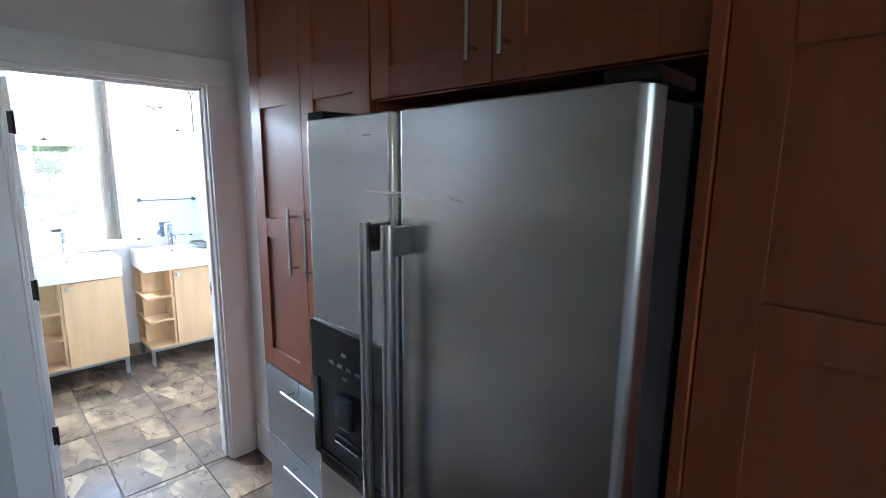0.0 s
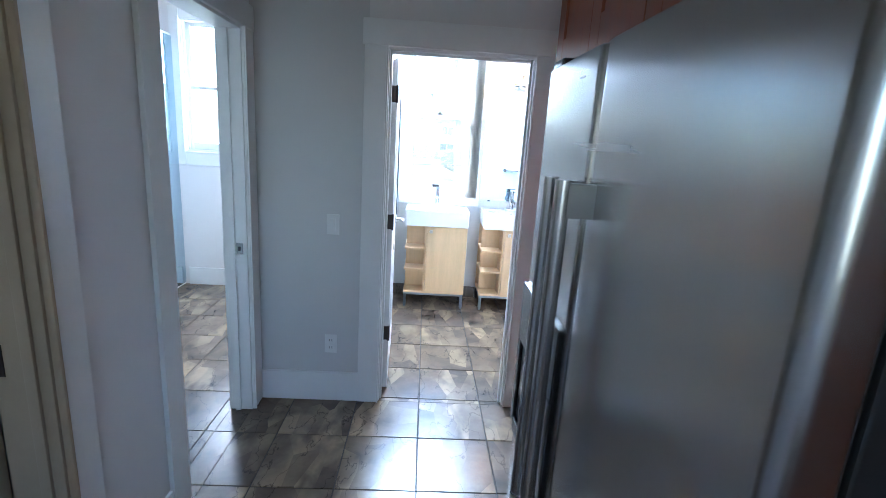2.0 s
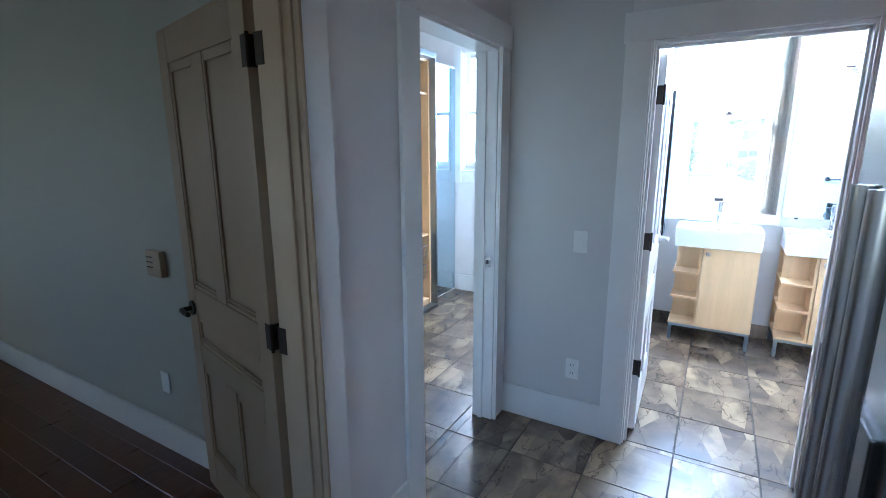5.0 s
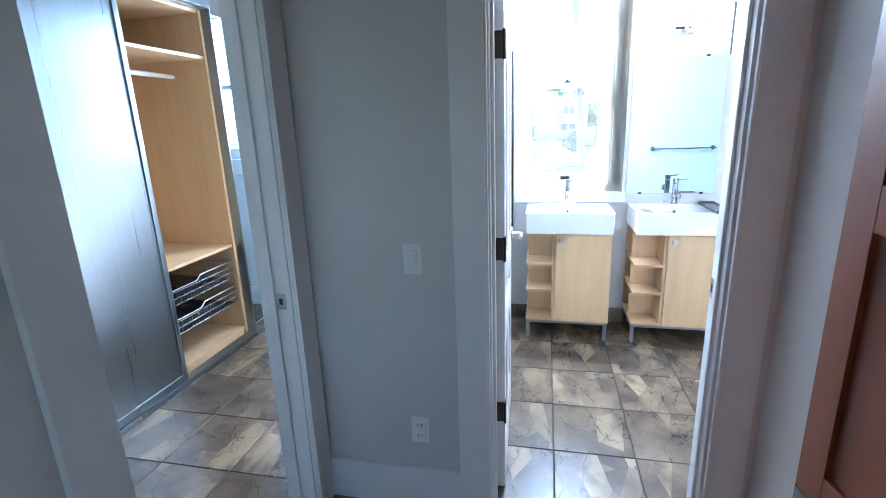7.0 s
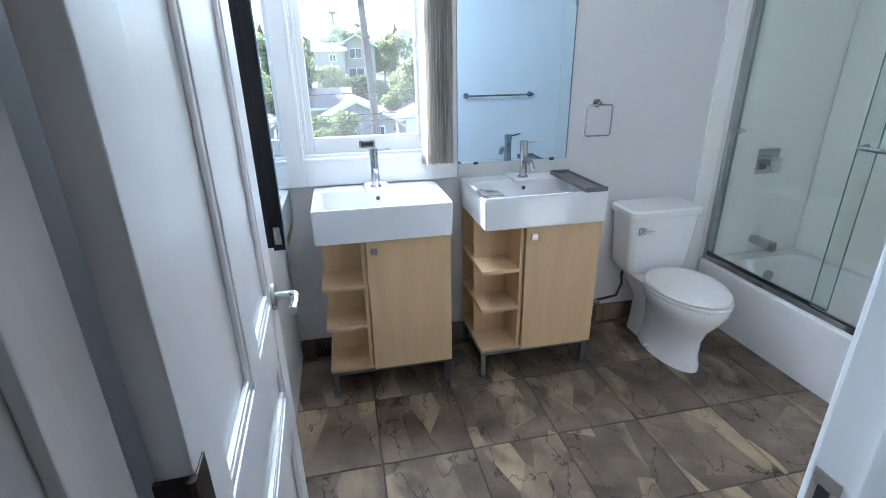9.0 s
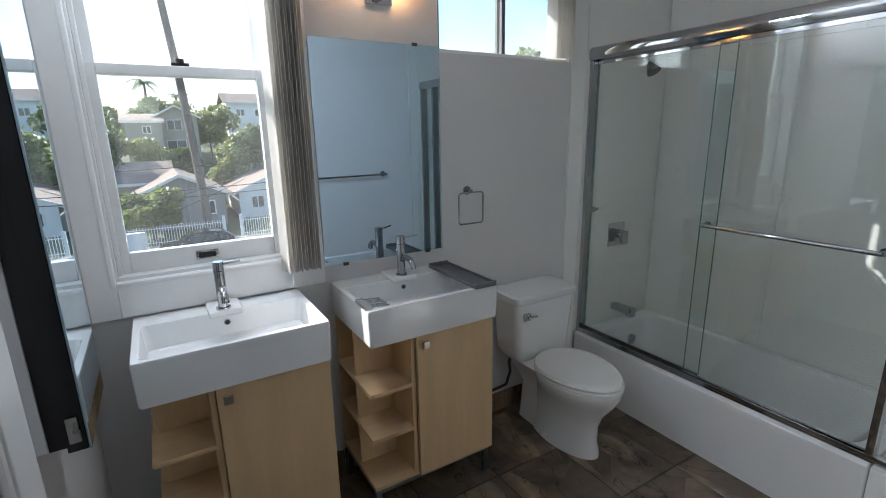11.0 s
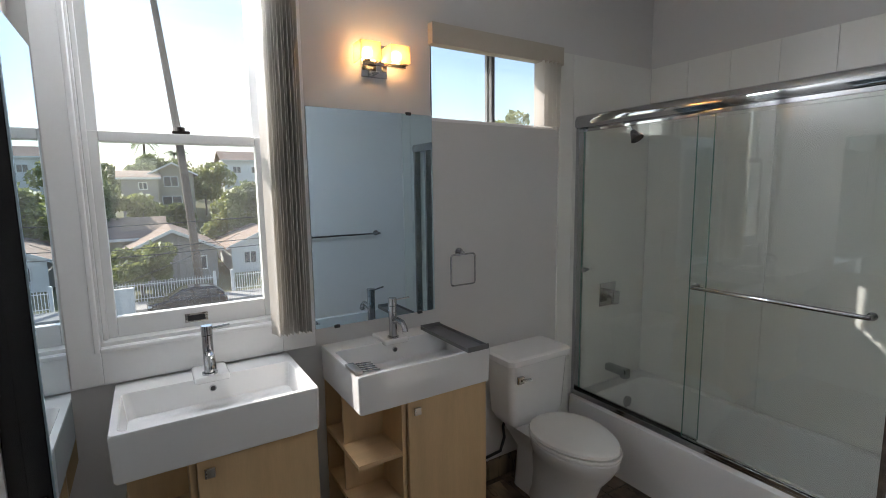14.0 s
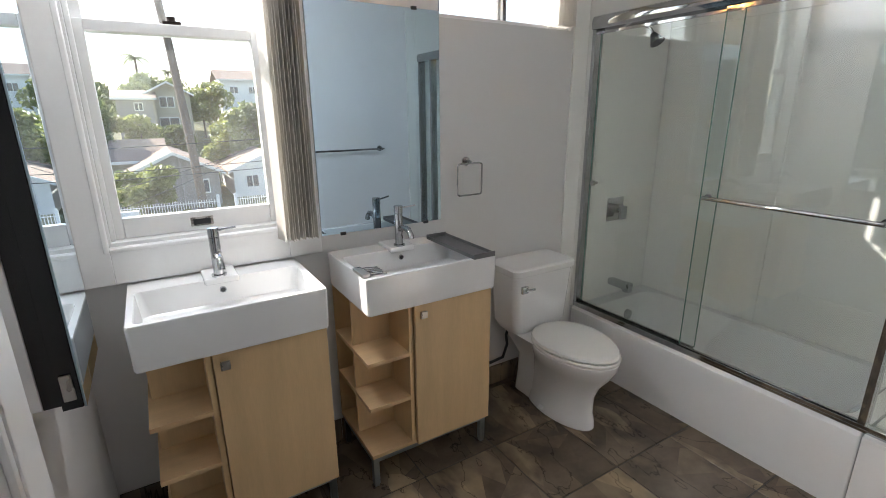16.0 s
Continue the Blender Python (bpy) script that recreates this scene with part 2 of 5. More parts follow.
M_BARK = mat("bark", (0.17, 0.135, 0.11), 0.9, var=0.25, scale=4, fine=25, bump=0.3)
M_STUCCO = mat("tan_stucco", (0.42, 0.37, 0.28), 0.85, var=0.08, scale=1, fine=15)
M_STUCCO2 = mat("grey_siding", (0.30, 0.28, 0.26), 0.8, var=0.08, scale=1, fine=15)
M_SHINGLE = mat("brown_shingle", (0.30, 0.22, 0.17), 0.9, var=0.2, scale=1.5, fine=12)
M_WHITE = mat("white_outdoor_paint", (0.75, 0.74, 0.71), 0.6, var=0.05, scale=3)
M_DKGLASS = mat("dark_pane", (0.05, 0.06, 0.075), 0.08, var=0.1)
M_CARPAINT = mat("car_paint", (0.012, 0.013, 0.018), 0.2, 0.3, var=0.05, coat=1.0)

for m in (M_LEAF, M_LEAF2):
    n, ln = m.node_tree.nodes, m.node_tree.links
    tl, ad = n.new("ShaderNodeBsdfTranslucent"), n.new("ShaderNodeAddShader")
    tl.inputs["Color"].default_value = (0.13, 0.14, 0.045, 1) if m is M_LEAF else (0.085, 0.10, 0.04, 1)
    ln.new(n["Principled BSDF"].outputs[0], ad.inputs[0])
    ln.new(tl.outputs[0], ad.inputs[1])
    ln.new(ad.outputs[0], n["Material Output"].inputs[0])

n, ln = M_BLIND.node_tree.nodes, M_BLIND.node_tree.links
tl, ad = n.new("ShaderNodeBsdfTranslucent"), n.new("ShaderNodeMixShader")
tl.inputs["Color"].default_value = (0.80, 0.78, 0.74, 1)
ad.inputs[0].default_value = 0.55
ln.new(n["Principled BSDF"].outputs[0], ad.inputs[1])
ln.new(tl.outputs[0], ad.inputs[2])
ln.new(ad.outputs[0], n["Material Output"].inputs[0])
n, ln = M_AMBER.node_tree.nodes, M_AMBER.node_tree.links
tl, ad = n.new("ShaderNodeBsdfTranslucent"), n.new("ShaderNodeMixShader")
tl.inputs["Color"].default_value = (0.9, 0.75, 0.5, 1)
ad.inputs[0].default_value = 0.35
ln.new(n["Mix Shader"].outputs[0], ad.inputs[1])
ln.new(tl.outputs[0], ad.inputs[2])
ln.new(ad.outputs[0], n["Material Output"].inputs[0])

# ---- shapes ----


def box(bm, x0, x1, y0, y1, z0, z1, bevel=0.0, seg=2):
    m = Matrix.LocRotScale(((x0 + x1) / 2, (y0 + y1) / 2, (z0 + z1) / 2), None, (abs(x1 - x0), abs(y1 - y0), abs(z1 - z0)))
    v = bmesh.ops.create_cube(bm, size=1, matrix=m)["verts"]
    if bevel:
        edges = list({e for p in v for e in p.link_edges})
        bmesh.ops.bevel(bm, geom=edges, offset=bevel, segments=seg, affect="EDGES", profile=0.5)
    return bm


def B(*a, **k):
    return box(bmesh.new(), *a, **k)


def rod(bm, p, q, r, r2=None, seg=12, caps=True):
    p, q = Vector(p), Vector(q)
    d = q - p
    m = Matrix.Translation((p + q) / 2) @ d.to_track_quat("Z", "Y").to_matrix().to_4x4()
    bmesh.ops.create_cone(bm, cap_ends=caps, segments=seg, radius1=r, radius2=r if r2 is None else r2, depth=d.length, matrix=m)
    return bm


def R(*a, **k):
    return rod(bmesh.new(), *a, **k)


def tube(bm, pts, r, seg=8):
    pts = [Vector(p) for p in pts]
    rings = []
    up = None
    for i, p in enumerate(pts):
        d = (pts[min(i + 1, len(pts) - 1)] - pts[max(i - 1, 0)]).normalized()
        if up is None:
            up = d.orthogonal().normalized()
        up = (up - d * up.dot(d)).normalized()
        side = d.cross(up)
        rings.append([bm.verts.new(p + r * (math.cos(a) * up + math.sin(a) * side)) for a in [2 * math.pi * k / seg for k in range(seg)]])
    for a, b in zip(rings, rings[1:]):
        for k in range(seg):
            bm.faces.new((a[k], a[(k + 1) % seg], b[(k + 1) % seg], b[k]))
    bm.faces.new(rings[0][::-1])
    bm.faces.new(rings[-1])
    return bm


def rrect(x0, x1, y0, y1, z, r, n=4):
    pts = []
    for cx, cy, a0 in ((x1 - r, y1 - r, 0), (x0 + r, y1 - r, 90), (x0 + r, y0 + r, 180), (x1 - r, y0 + r, 270)):
        for k in range(n + 1):
            a = radians(a0 + 90 * k / n)
            pts.append(Vector((cx + r * math.cos(a), cy + r * math.sin(a), z)))
    return pts


def ellipse(cx, cy, rx, ry, z, n=28, egg=0.0):
    return [Vector((cx + rx * math.cos(a), cy + ry * math.sin(a) * (1 - egg * math.cos(a)), z)) for a in [2 * math.pi * k / n for k in range(n)]]


def loft(loops, close0=True, close1=True, bm=None):
    bm = bm or bmesh.new()
    rings = [[bm.verts.new(p) for p in loop] for loop in loops]
    for a, b in zip(rings, rings[1:]):
        n = len(a)
        for k in range(n):
            bm.faces.new((a[k], a[(k + 1) % n], b[(k + 1) % n], b[k]))
    if close0:
        bm.faces.new(rings[0][::-1])
    if close1:
        bm.faces.new(rings[-1])
    return bm


def origin_of(ob):
    o = Vector((0, 0, 0))
    while ob is not None:
        o += ob.location
        ob = ob.parent
    return o


def mesh_of(name, bm, material, smooth=True, normals=True):
    if normals:
        bmesh.ops.recalc_face_normals(bm, faces=bm.faces[:])
    me = bpy.data.meshes.new(name)
    bm.to_mesh(me)
    bm.free()
    me.materials.append(material)
    if smooth:
        me.shade_smooth()
        me.set_sharp_from_angle(angle=radians(35))
    return me


def even(ob):
    """Keeps flat faces flat beside their rounded edges."""
    ob.modifiers.new("even_normals", "WEIGHTED_NORMAL").keep_sharp = True
    return ob


def part(name, bm, material, parent, label="", local=False):
    """One mesh under a thing or a part; its shape is given in the world's metres, or with local in the thing's own."""
    flat = material in (M_PANE, M_SHOWER, M_MIRROR)
    me = mesh_of(name, bm, material, smooth=not flat)
    if not local:
        me.transform(Matrix.Translation(-origin_of(parent)))
    ob = new(name, me) if flat else even(new(name, me))
    ob.parent = parent
    return tagged(ob, label)


def thing(name, at, label, category, group="", kind=""):
    ob = new(name)
    ob.location = at
    ob.empty_display_size = 0.1
    return tagged(ob, label, category, group, kind)


def single(name, bm, material, label, category, group="", kind="", at=(0, 0, 0)):
    me = mesh_of(name, bm, material)
    me.transform(Matrix.Translation(-Vector(at)))
    ob = even(new(name, me))
    ob.location = at
    return tagged(ob, label, category, group, kind)


def wall(name, axis, a, b, lo, hi, z0, z1, holes=(), material=None, label="smooth painted plaster wall in pale grey white"):
    """A wall between a and b across its thickness, lo to hi along, with openings (lo, hi, z0, z1) right through."""
    us = sorted({lo, hi, *[h[0] for h in holes], *[h[1] for h in holes]})
    zs = sorted({z0, z1, *[h[2] for h in holes], *[h[3] for h in holes]})
    bm = bmesh.new()
    for u0, u1 in zip(us, us[1:]):
        run = None
        for w0, w1 in zip(zs, zs[1:]):
            um, wm = (u0 + u1) / 2, (w0 + w1) / 2
            if any(h[0] < um < h[1] and h[2] < wm < h[3] for h in holes):
                run = None
                continue
            if axis == "x":
                box(bm, a, b, u0, u1, w0, w1)
            else:
                box(bm, u0, u1, a, b, w0, w1)
    bmesh.ops.remove_doubles(bm, verts=bm.verts[:], dist=1e-5)
    bm.verts.index_update()
    seen = {}
    for f in bm.faces:
        seen.setdefault(tuple(sorted(v.index for v in f.verts)), []).append(f)
    bmesh.ops.delete(bm, geom=[f for fs in seen.values() if len(fs) > 1 for f in fs], context="FACES")
    me = mesh_of(name, bm, material or M_WALL, smooth=False)
    return tagged(new(name, me), label, "wall", kind="structure")


# ---- structure ----
TOP = 3.0
WIN = (0.47, 1.08, 1.11, 2.62)
SWIN = (1.82, 2.65, 1.96, 2.37)
CWIN = (-1.68, -0.62, 1.36, 2.56)
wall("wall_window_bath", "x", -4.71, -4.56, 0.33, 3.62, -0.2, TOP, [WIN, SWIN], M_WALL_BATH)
wall("wall_window_closet", "x", -4.71, -4.56, -2.5, -0.41, -0.2, TOP, [CWIN])
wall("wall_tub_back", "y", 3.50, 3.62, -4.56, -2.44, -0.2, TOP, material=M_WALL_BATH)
wall("wall_bath_door", "x", -2.56, -2.44, 0.33, 3.50, -0.2, TOP, [(0.433, 1.225, -0.2, 2.075)])
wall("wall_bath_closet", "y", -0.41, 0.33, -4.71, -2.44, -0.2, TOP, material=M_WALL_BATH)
wall("wall_hall_south", "y", -0.41, -0.29, -2.44, 3.0, -0.2, TOP, [(-2.30, -1.53, -0.2, 2.10), (-0.92, -0.12, -0.2, 2.10)])
wall("wall_hall_north", "y", 1.38, 1.50, -2.44, -1.795, -0.2, TOP)
wall("wall_alcove_side", "x", -1.92, -1.80, 1.50, 1.90, -0.2, TOP)
wall("wall_alcove_back", "y", 1.80, 1.90, -1.80, 3.1, -0.2, TOP)
# the opening is assumed, for the added kitchen window and fill
wall("wall_kitchen_east", "x", 3.0, 3.12, -0.41, 1.80, -0.2, TOP, [(0.2, 0.9, 0.95, 2.25)])
wall("wall_dark_room_west", "x", -1.34, -1.18, -4.6, -0.41, -0.2, TOP, material=M_WALL2, label="grey green painted plaster wall")
# the opening is invented, to hold the dark room's fill lamp
wall("wall_dark_room_south", "y", -4.72, -4.6, -1.34, 2.5, -0.2, TOP, [(0.9, 1.5, 1.1, 2.1)], material=M_WALL2, label="grey green painted plaster wall")
wall("wall_dark_room_east", "x", 2.4, 2.5, -4.6, -0.41, -0.2, TOP, material=M_WALL2, label="grey green painted plaster wall")
wall("wall_closet_south", "y", -2.5, -2.38, -4.56, -1.34, -0.2, TOP)
single("ceiling", B(-4.71, 3.12, -4.72, 3.62, TOP, TOP + 0.1), M_CEIL, "flat painted white ceiling", "ceiling", kind="structure")
floor = tagged(new("floor", mesh_of("floor", box(B(-4.71, 3.12, -0.35, 3.62, -0.2, -0.004), -4.71, -1.28, -2.5, -0.35, -0.2, -0.004), M_GROUT, smooth=False)), "dark grout bed of the tiled floor", "floor", kind="structure")
floor_wood = tagged(new("floor_wood", mesh_of("floor_wood", B(-1.28, 2.5, -4.72, -0.35, -0.2, -0.006), M_PLANK, smooth=False)), "dark reddish brown wooden plank floor", "floor", kind="structure")


def strip(name, boxes, label="white painted wooden trim board", category="trim", bevel=0.003, material=None):
    bm = bmesh.new()
    for b in boxes:
        box(bm, *b, bevel=bevel)
    return tagged(even(new(name, mesh_of(name, bm, material or M_TRIM))), label, category, kind="structure")


# casings of the bathroom doorway, both faces, with jamb linings and stops
strip("trim_bath_door", [
    (-2.440, -2.420, 0.310, 0.427, 0, 2.083), (-2.440, -2.420, 1.233, 1.350, 0, 2.083), (-2.440, -2.416, 0.300, 1.358, 2.083, 2.212),
    (-2.580, -2.560, 1.233, 1.335, 0, 2.083), (-2.580, -2.560, 0.332, 1.345, 2.083, 2.20), (-2.580, -2.560, 0.332, 0.427, 0, 2.083)])
strip("jamb_bath_door", [
    (-2.562, -2.436, 0.423, 0.443, 0, 2.070), (-2.562, -2.436, 1.213, 1.233, 0, 2.070), (-2.562, -2.436, 0.423, 1.233, 2.066, 2.083),
    (-2.500, -2.470, 1.201, 1.213, 0, 2.066), (-2.500, -2.470, 0.443, 1.213, 2.052, 2.066), (-2.500, -2.470, 0.443, 0.455, 0, 2.066),
    (-2.432, -2.414, 0.427, 0.437, 0, 2.090), (-2.432, -2.414, 1.223, 1.233, 0, 2.090)])
strip("trim_closet_door", [
    (-2.432, -2.300, -0.290, -0.270, 0, 2.105), (-1.530, -1.405, -0.290, -0.270, 0, 2.105), (-2.437, -1.395, -0.290, -0.266, 2.105, 2.225)])
strip("jamb_closet_door", [
    (-2.312, -2.292, -0.412, -0.284, 0, 2.10), (-1.538, -1.518, -0.412, -0.284, 0, 2.10), (-2.312, -1.518, -0.412, -0.284, 2.090, 2.106),
    (-2.292, -2.280, -0.375, -0.345, 0, 2.09), (-2.312, -2.302, -0.284, -0.262, 0, 2.11)])
strip("trim_dark_door", [
    (-1.035, -0.920, -0.290, -0.272, 0, 2.105), (-0.12, 0.0, -0.290, -0.272, 0, 2.105), (-1.040, 0.005, -0.290, -0.268, 2.105, 2.225)])
dark_jamb = strip("jamb_dark_door", [
    (-0.928, -0.908, -0.430, -0.284, 0, 2.10), (-0.132, -0.112, -0.412, -0.284, 0, 2.10), (-0.928, -0.112, -0.412, -0.284, 2.09, 2.106),
    (-0.908, -0.896, -0.345, -0.315, 0, 2.09), (-0.928, -0.916, -0.284, -0.262, 0, 2.11)], "cream painted door jamb with moulded stop", material=M_CREAM)
# baseboards
strip("baseboard_hall", [(-2.440, -2.424, -0.270, 0.310, 0, 0.19), (-1.405, -1.035, -0.290, -0.275, 0, 0.19), (-2.420, -1.80, 1.365, 1.380, 0, 0.19),
                         (-2.440, -2.426, 1.350, 1.366, 0, 0.19)], "tall flat white painted baseboard", "baseboard")
strip("baseboard_closet", [(-4.560, -4.545, -1.72, -0.41, 0, 0.18), (-4.545, -2.32, -0.425, -0.41, 0, 0.18)], "tall flat white painted baseboard", "baseboard")
strip("baseboard_dark_room", [(-1.180, -1.166, -4.6, -0.43, 0, 0.15), (-1.180, -1.163, -4.6, -0.43, 0.15, 0.165)], "white painted baseboard with moulded top", "baseboard")


def sash_window(name, x, y0, y1, z0, z1, rail, mullions=()):
    """A double-hung window in the opening: sashes, panes, sill and casing."""
    w = thing(name, (x, (y0 + y1) / 2, z0), "white painted double-hung wooden sash window", "window", kind="structure")
    s = 0.05
    for nm, zz0, zz1, xx, low in (("lower_sash", z0 + 0.012, rail + 0.03, x - 0.045, 0.075), ("upper_sash", rail - 0.005, z1 - 0.012, x - 0.085, 0.035)):
        bm = bmesh.new()
        box(bm, xx - 0.036, xx, y0 + 0.006, y0 + s, zz0, zz1, bevel=0.004)
        box(bm, xx - 0.036, xx, y1 - s, y1 - 0.006, zz0, zz1, bevel=0.004)
        box(bm, xx - 0.035, xx - 0.001, y0 + s, y1 - s, zz0, zz0 + low, bevel=0.004)
        box(bm, xx - 0.035, xx - 0.001, y0 + s, y1 - s, zz1 - 0.035, zz1, bevel=0.004)
        sash = part(nm, bm, M_TRIM, w)
        pane = part("pane", B(xx - 0.02, xx - 0.016, y0 + s - 0.004, y1 - s + 0.004, zz0 + low - 0.004, zz1 - 0.031), M_PANE, sash, "clear glass pane")
        pane.visible_shadow = False
    bm = bmesh.new()
    for b in ((x - 0.15, x + 0.002, y0 - 0.002, y0 + 0.006, z0, z1), (x - 0.15, x + 0.002, y1 - 0.006, y1 + 0.002, z0, z1), (x - 0.15, x + 0.002, y0, y1, z1 - 0.012, z1 + 0.002), (x - 0.17, x + 0.002, y0, y1, z0 - 0.002, z0 + 0.012)):
        box(bm, *b)
    for b in ((x - 0.042, x - 0.024, y0 + 0.006, y0 + 0.022, z0 + 0.012, z1 - 0.012), (x - 0.042, x - 0.024, y1 - 0.022, y1 - 0.006, z0 + 0.012, z1 - 0.012)):
        box(bm, *b, bevel=0.004)
    part("window_frame", bm, M_TRIM, w)
    bm = bmesh.new()
    c = 0.092
    box(bm, x, x + 0.018, y0 - c, y0 - 0.001, z0 - 0.135, z1 + 0.1, bevel=0.003)
    box(bm, x, x + 0.018, y1 + 0.001, y1 + c + 0.045, z0 - 0.135, z1 + 0.1, bevel=0.003)
    box(bm, x, x + 0.017, y0 - 0.001, y1 + 0.001, z0 - 0.135, z0 - 0.001, bevel=0.003)
    box(bm, x, x + 0.017, y0 - 0.001, y1 + 0.001, z1 + 0.001, z1 + 0.1, bevel=0.003)
    box(bm, x + 0.017, x + 0.027, y0 - 0.018, y0 - 0.002, z0 - 0.018, z1 + 0.018, bevel=0.004)
    box(bm, x + 0.017, x + 0.027, y1 + 0.002, y1 + 0.018, z0 - 0.018, z1 + 0.018, bevel=0.004)
    box(bm, x + 0.017, x + 0.027, y0 - 0.002, y1 + 0.002, z0 - 0.018, z0 - 0.002, bevel=0.004)
    part("casing", bm, M_TRIM, w)
    yc = (y0 + y1) / 2
    bm = B(x - 0.046, x - 0.041, yc - 0.04, yc + 0.04, z0 + 0.03, z0 + 0.065, bevel=0.002)
    lift = part("sash_lift", bm, M_SATIN, w, "recessed satin nickel sash lift")
    part("recess", B(x - 0.042, x - 0.0395, yc - 0.03, yc + 0.03, z0 + 0.037, z0 + 0.058, bevel=0.001), M_DARK, lift)
    bm = B(x - 0.075, x - 0.05, yc - 0.03, yc + 0.03, rail + 0.03, rail + 0.042, bevel=0.004)
    rod(bm, (x - 0.06, yc, rail + 0.04), (x - 0.06, yc, rail + 0.055), 0.014)
    part("sash_lock", bm, M_BRONZE, w, "dark bronze sash lock")
    return w


sash_window("window_1", -4.56, *WIN, 1.825)
sash_window("window_2", -4.56, *CWIN, 1.95)
# high sliding window
w3 = thing("window_3", (-4.56, 2.235, 1.96), "high narrow white sliding window with beige valance", "window", kind="structure")
y0, y1, z0, z1 = SWIN
bm = bmesh.new()
for b in ((-4.70, -4.585, y0 - 0.002, y0 + 0.02, z0, z1), (-4.70, -4.585, y1 - 0.02, y1 + 0.002, z0, z1), (-4.70, -4.585, y0, y1, z0 - 0.002, z0 + 0.02), (-4.70, -4.585, y0, y1, z1 - 0.02, z1 + 0.002)):
    box(bm, *b, bevel=0.002)
part("window_frame", bm, M_TRIM, w3)
for a, b, xx in ((y0 + 0.02, 2.25, -4.62), (2.22, y1 - 0.02, -4.65)):
    bm = bmesh.new()
    box(bm, xx - 0.01, xx + 0.01, a, a + 0.022, z0 + 0.02, z1 - 0.02, bevel=0.002)
    box(bm, xx - 0.01, xx + 0.01, b - 0.022, b, z0 + 0.02, z1 - 0.02, bevel=0.002)
    s = part("sliding_sash", bm, M_GREYP, w3, "grey metal sliding sash")
    pane = part("pane", B(xx - 0.002, xx + 0.002, a + 0.022, b - 0.022, z0 + 0.02, z1 - 0.02), M_PANE, s, "clear glass pane")
    pane.visible_shadow = False
part("valance", B(-4.575, -4.52, y0 - 0.004, y1 + 0.015, 2.305, 2.40, bevel=0.003), M_VALANCE, w3, "beige blind valance")
for k in range(5):
    part("slat", box(bmesh.new(), -4.58, -4.50, 2.50 + 0.03 * k, 2.5025 + 0.03 * k, 1.972, 2.31), M_BLIND, w3)
# kitchen window, added out of view to let light in
w4 = thing("unseen_window", (3.0, 0.55, 0.95), "plain white window added out of view to light the kitchen", "window", kind="structure")
bm = bmesh.new()
for b in ((2.985, 3.1, 0.14, 0.23, 0.9, 2.3), (2.985, 3.1, 0.87, 0.96, 0.9, 2.3), (2.985, 3.1, 0.23, 0.87, 0.9, 0.98), (2.985, 3.1, 0.23, 0.87, 2.22, 2.3)):
    box(bm, *b, bevel=0.003)
part("window_frame", bm, M_TRIM, w4)
pane = part("pane", B(3.05, 3.056, 0.23, 0.87, 0.98, 2.22), M_PANE, w4)
pane.visible_shadow = False

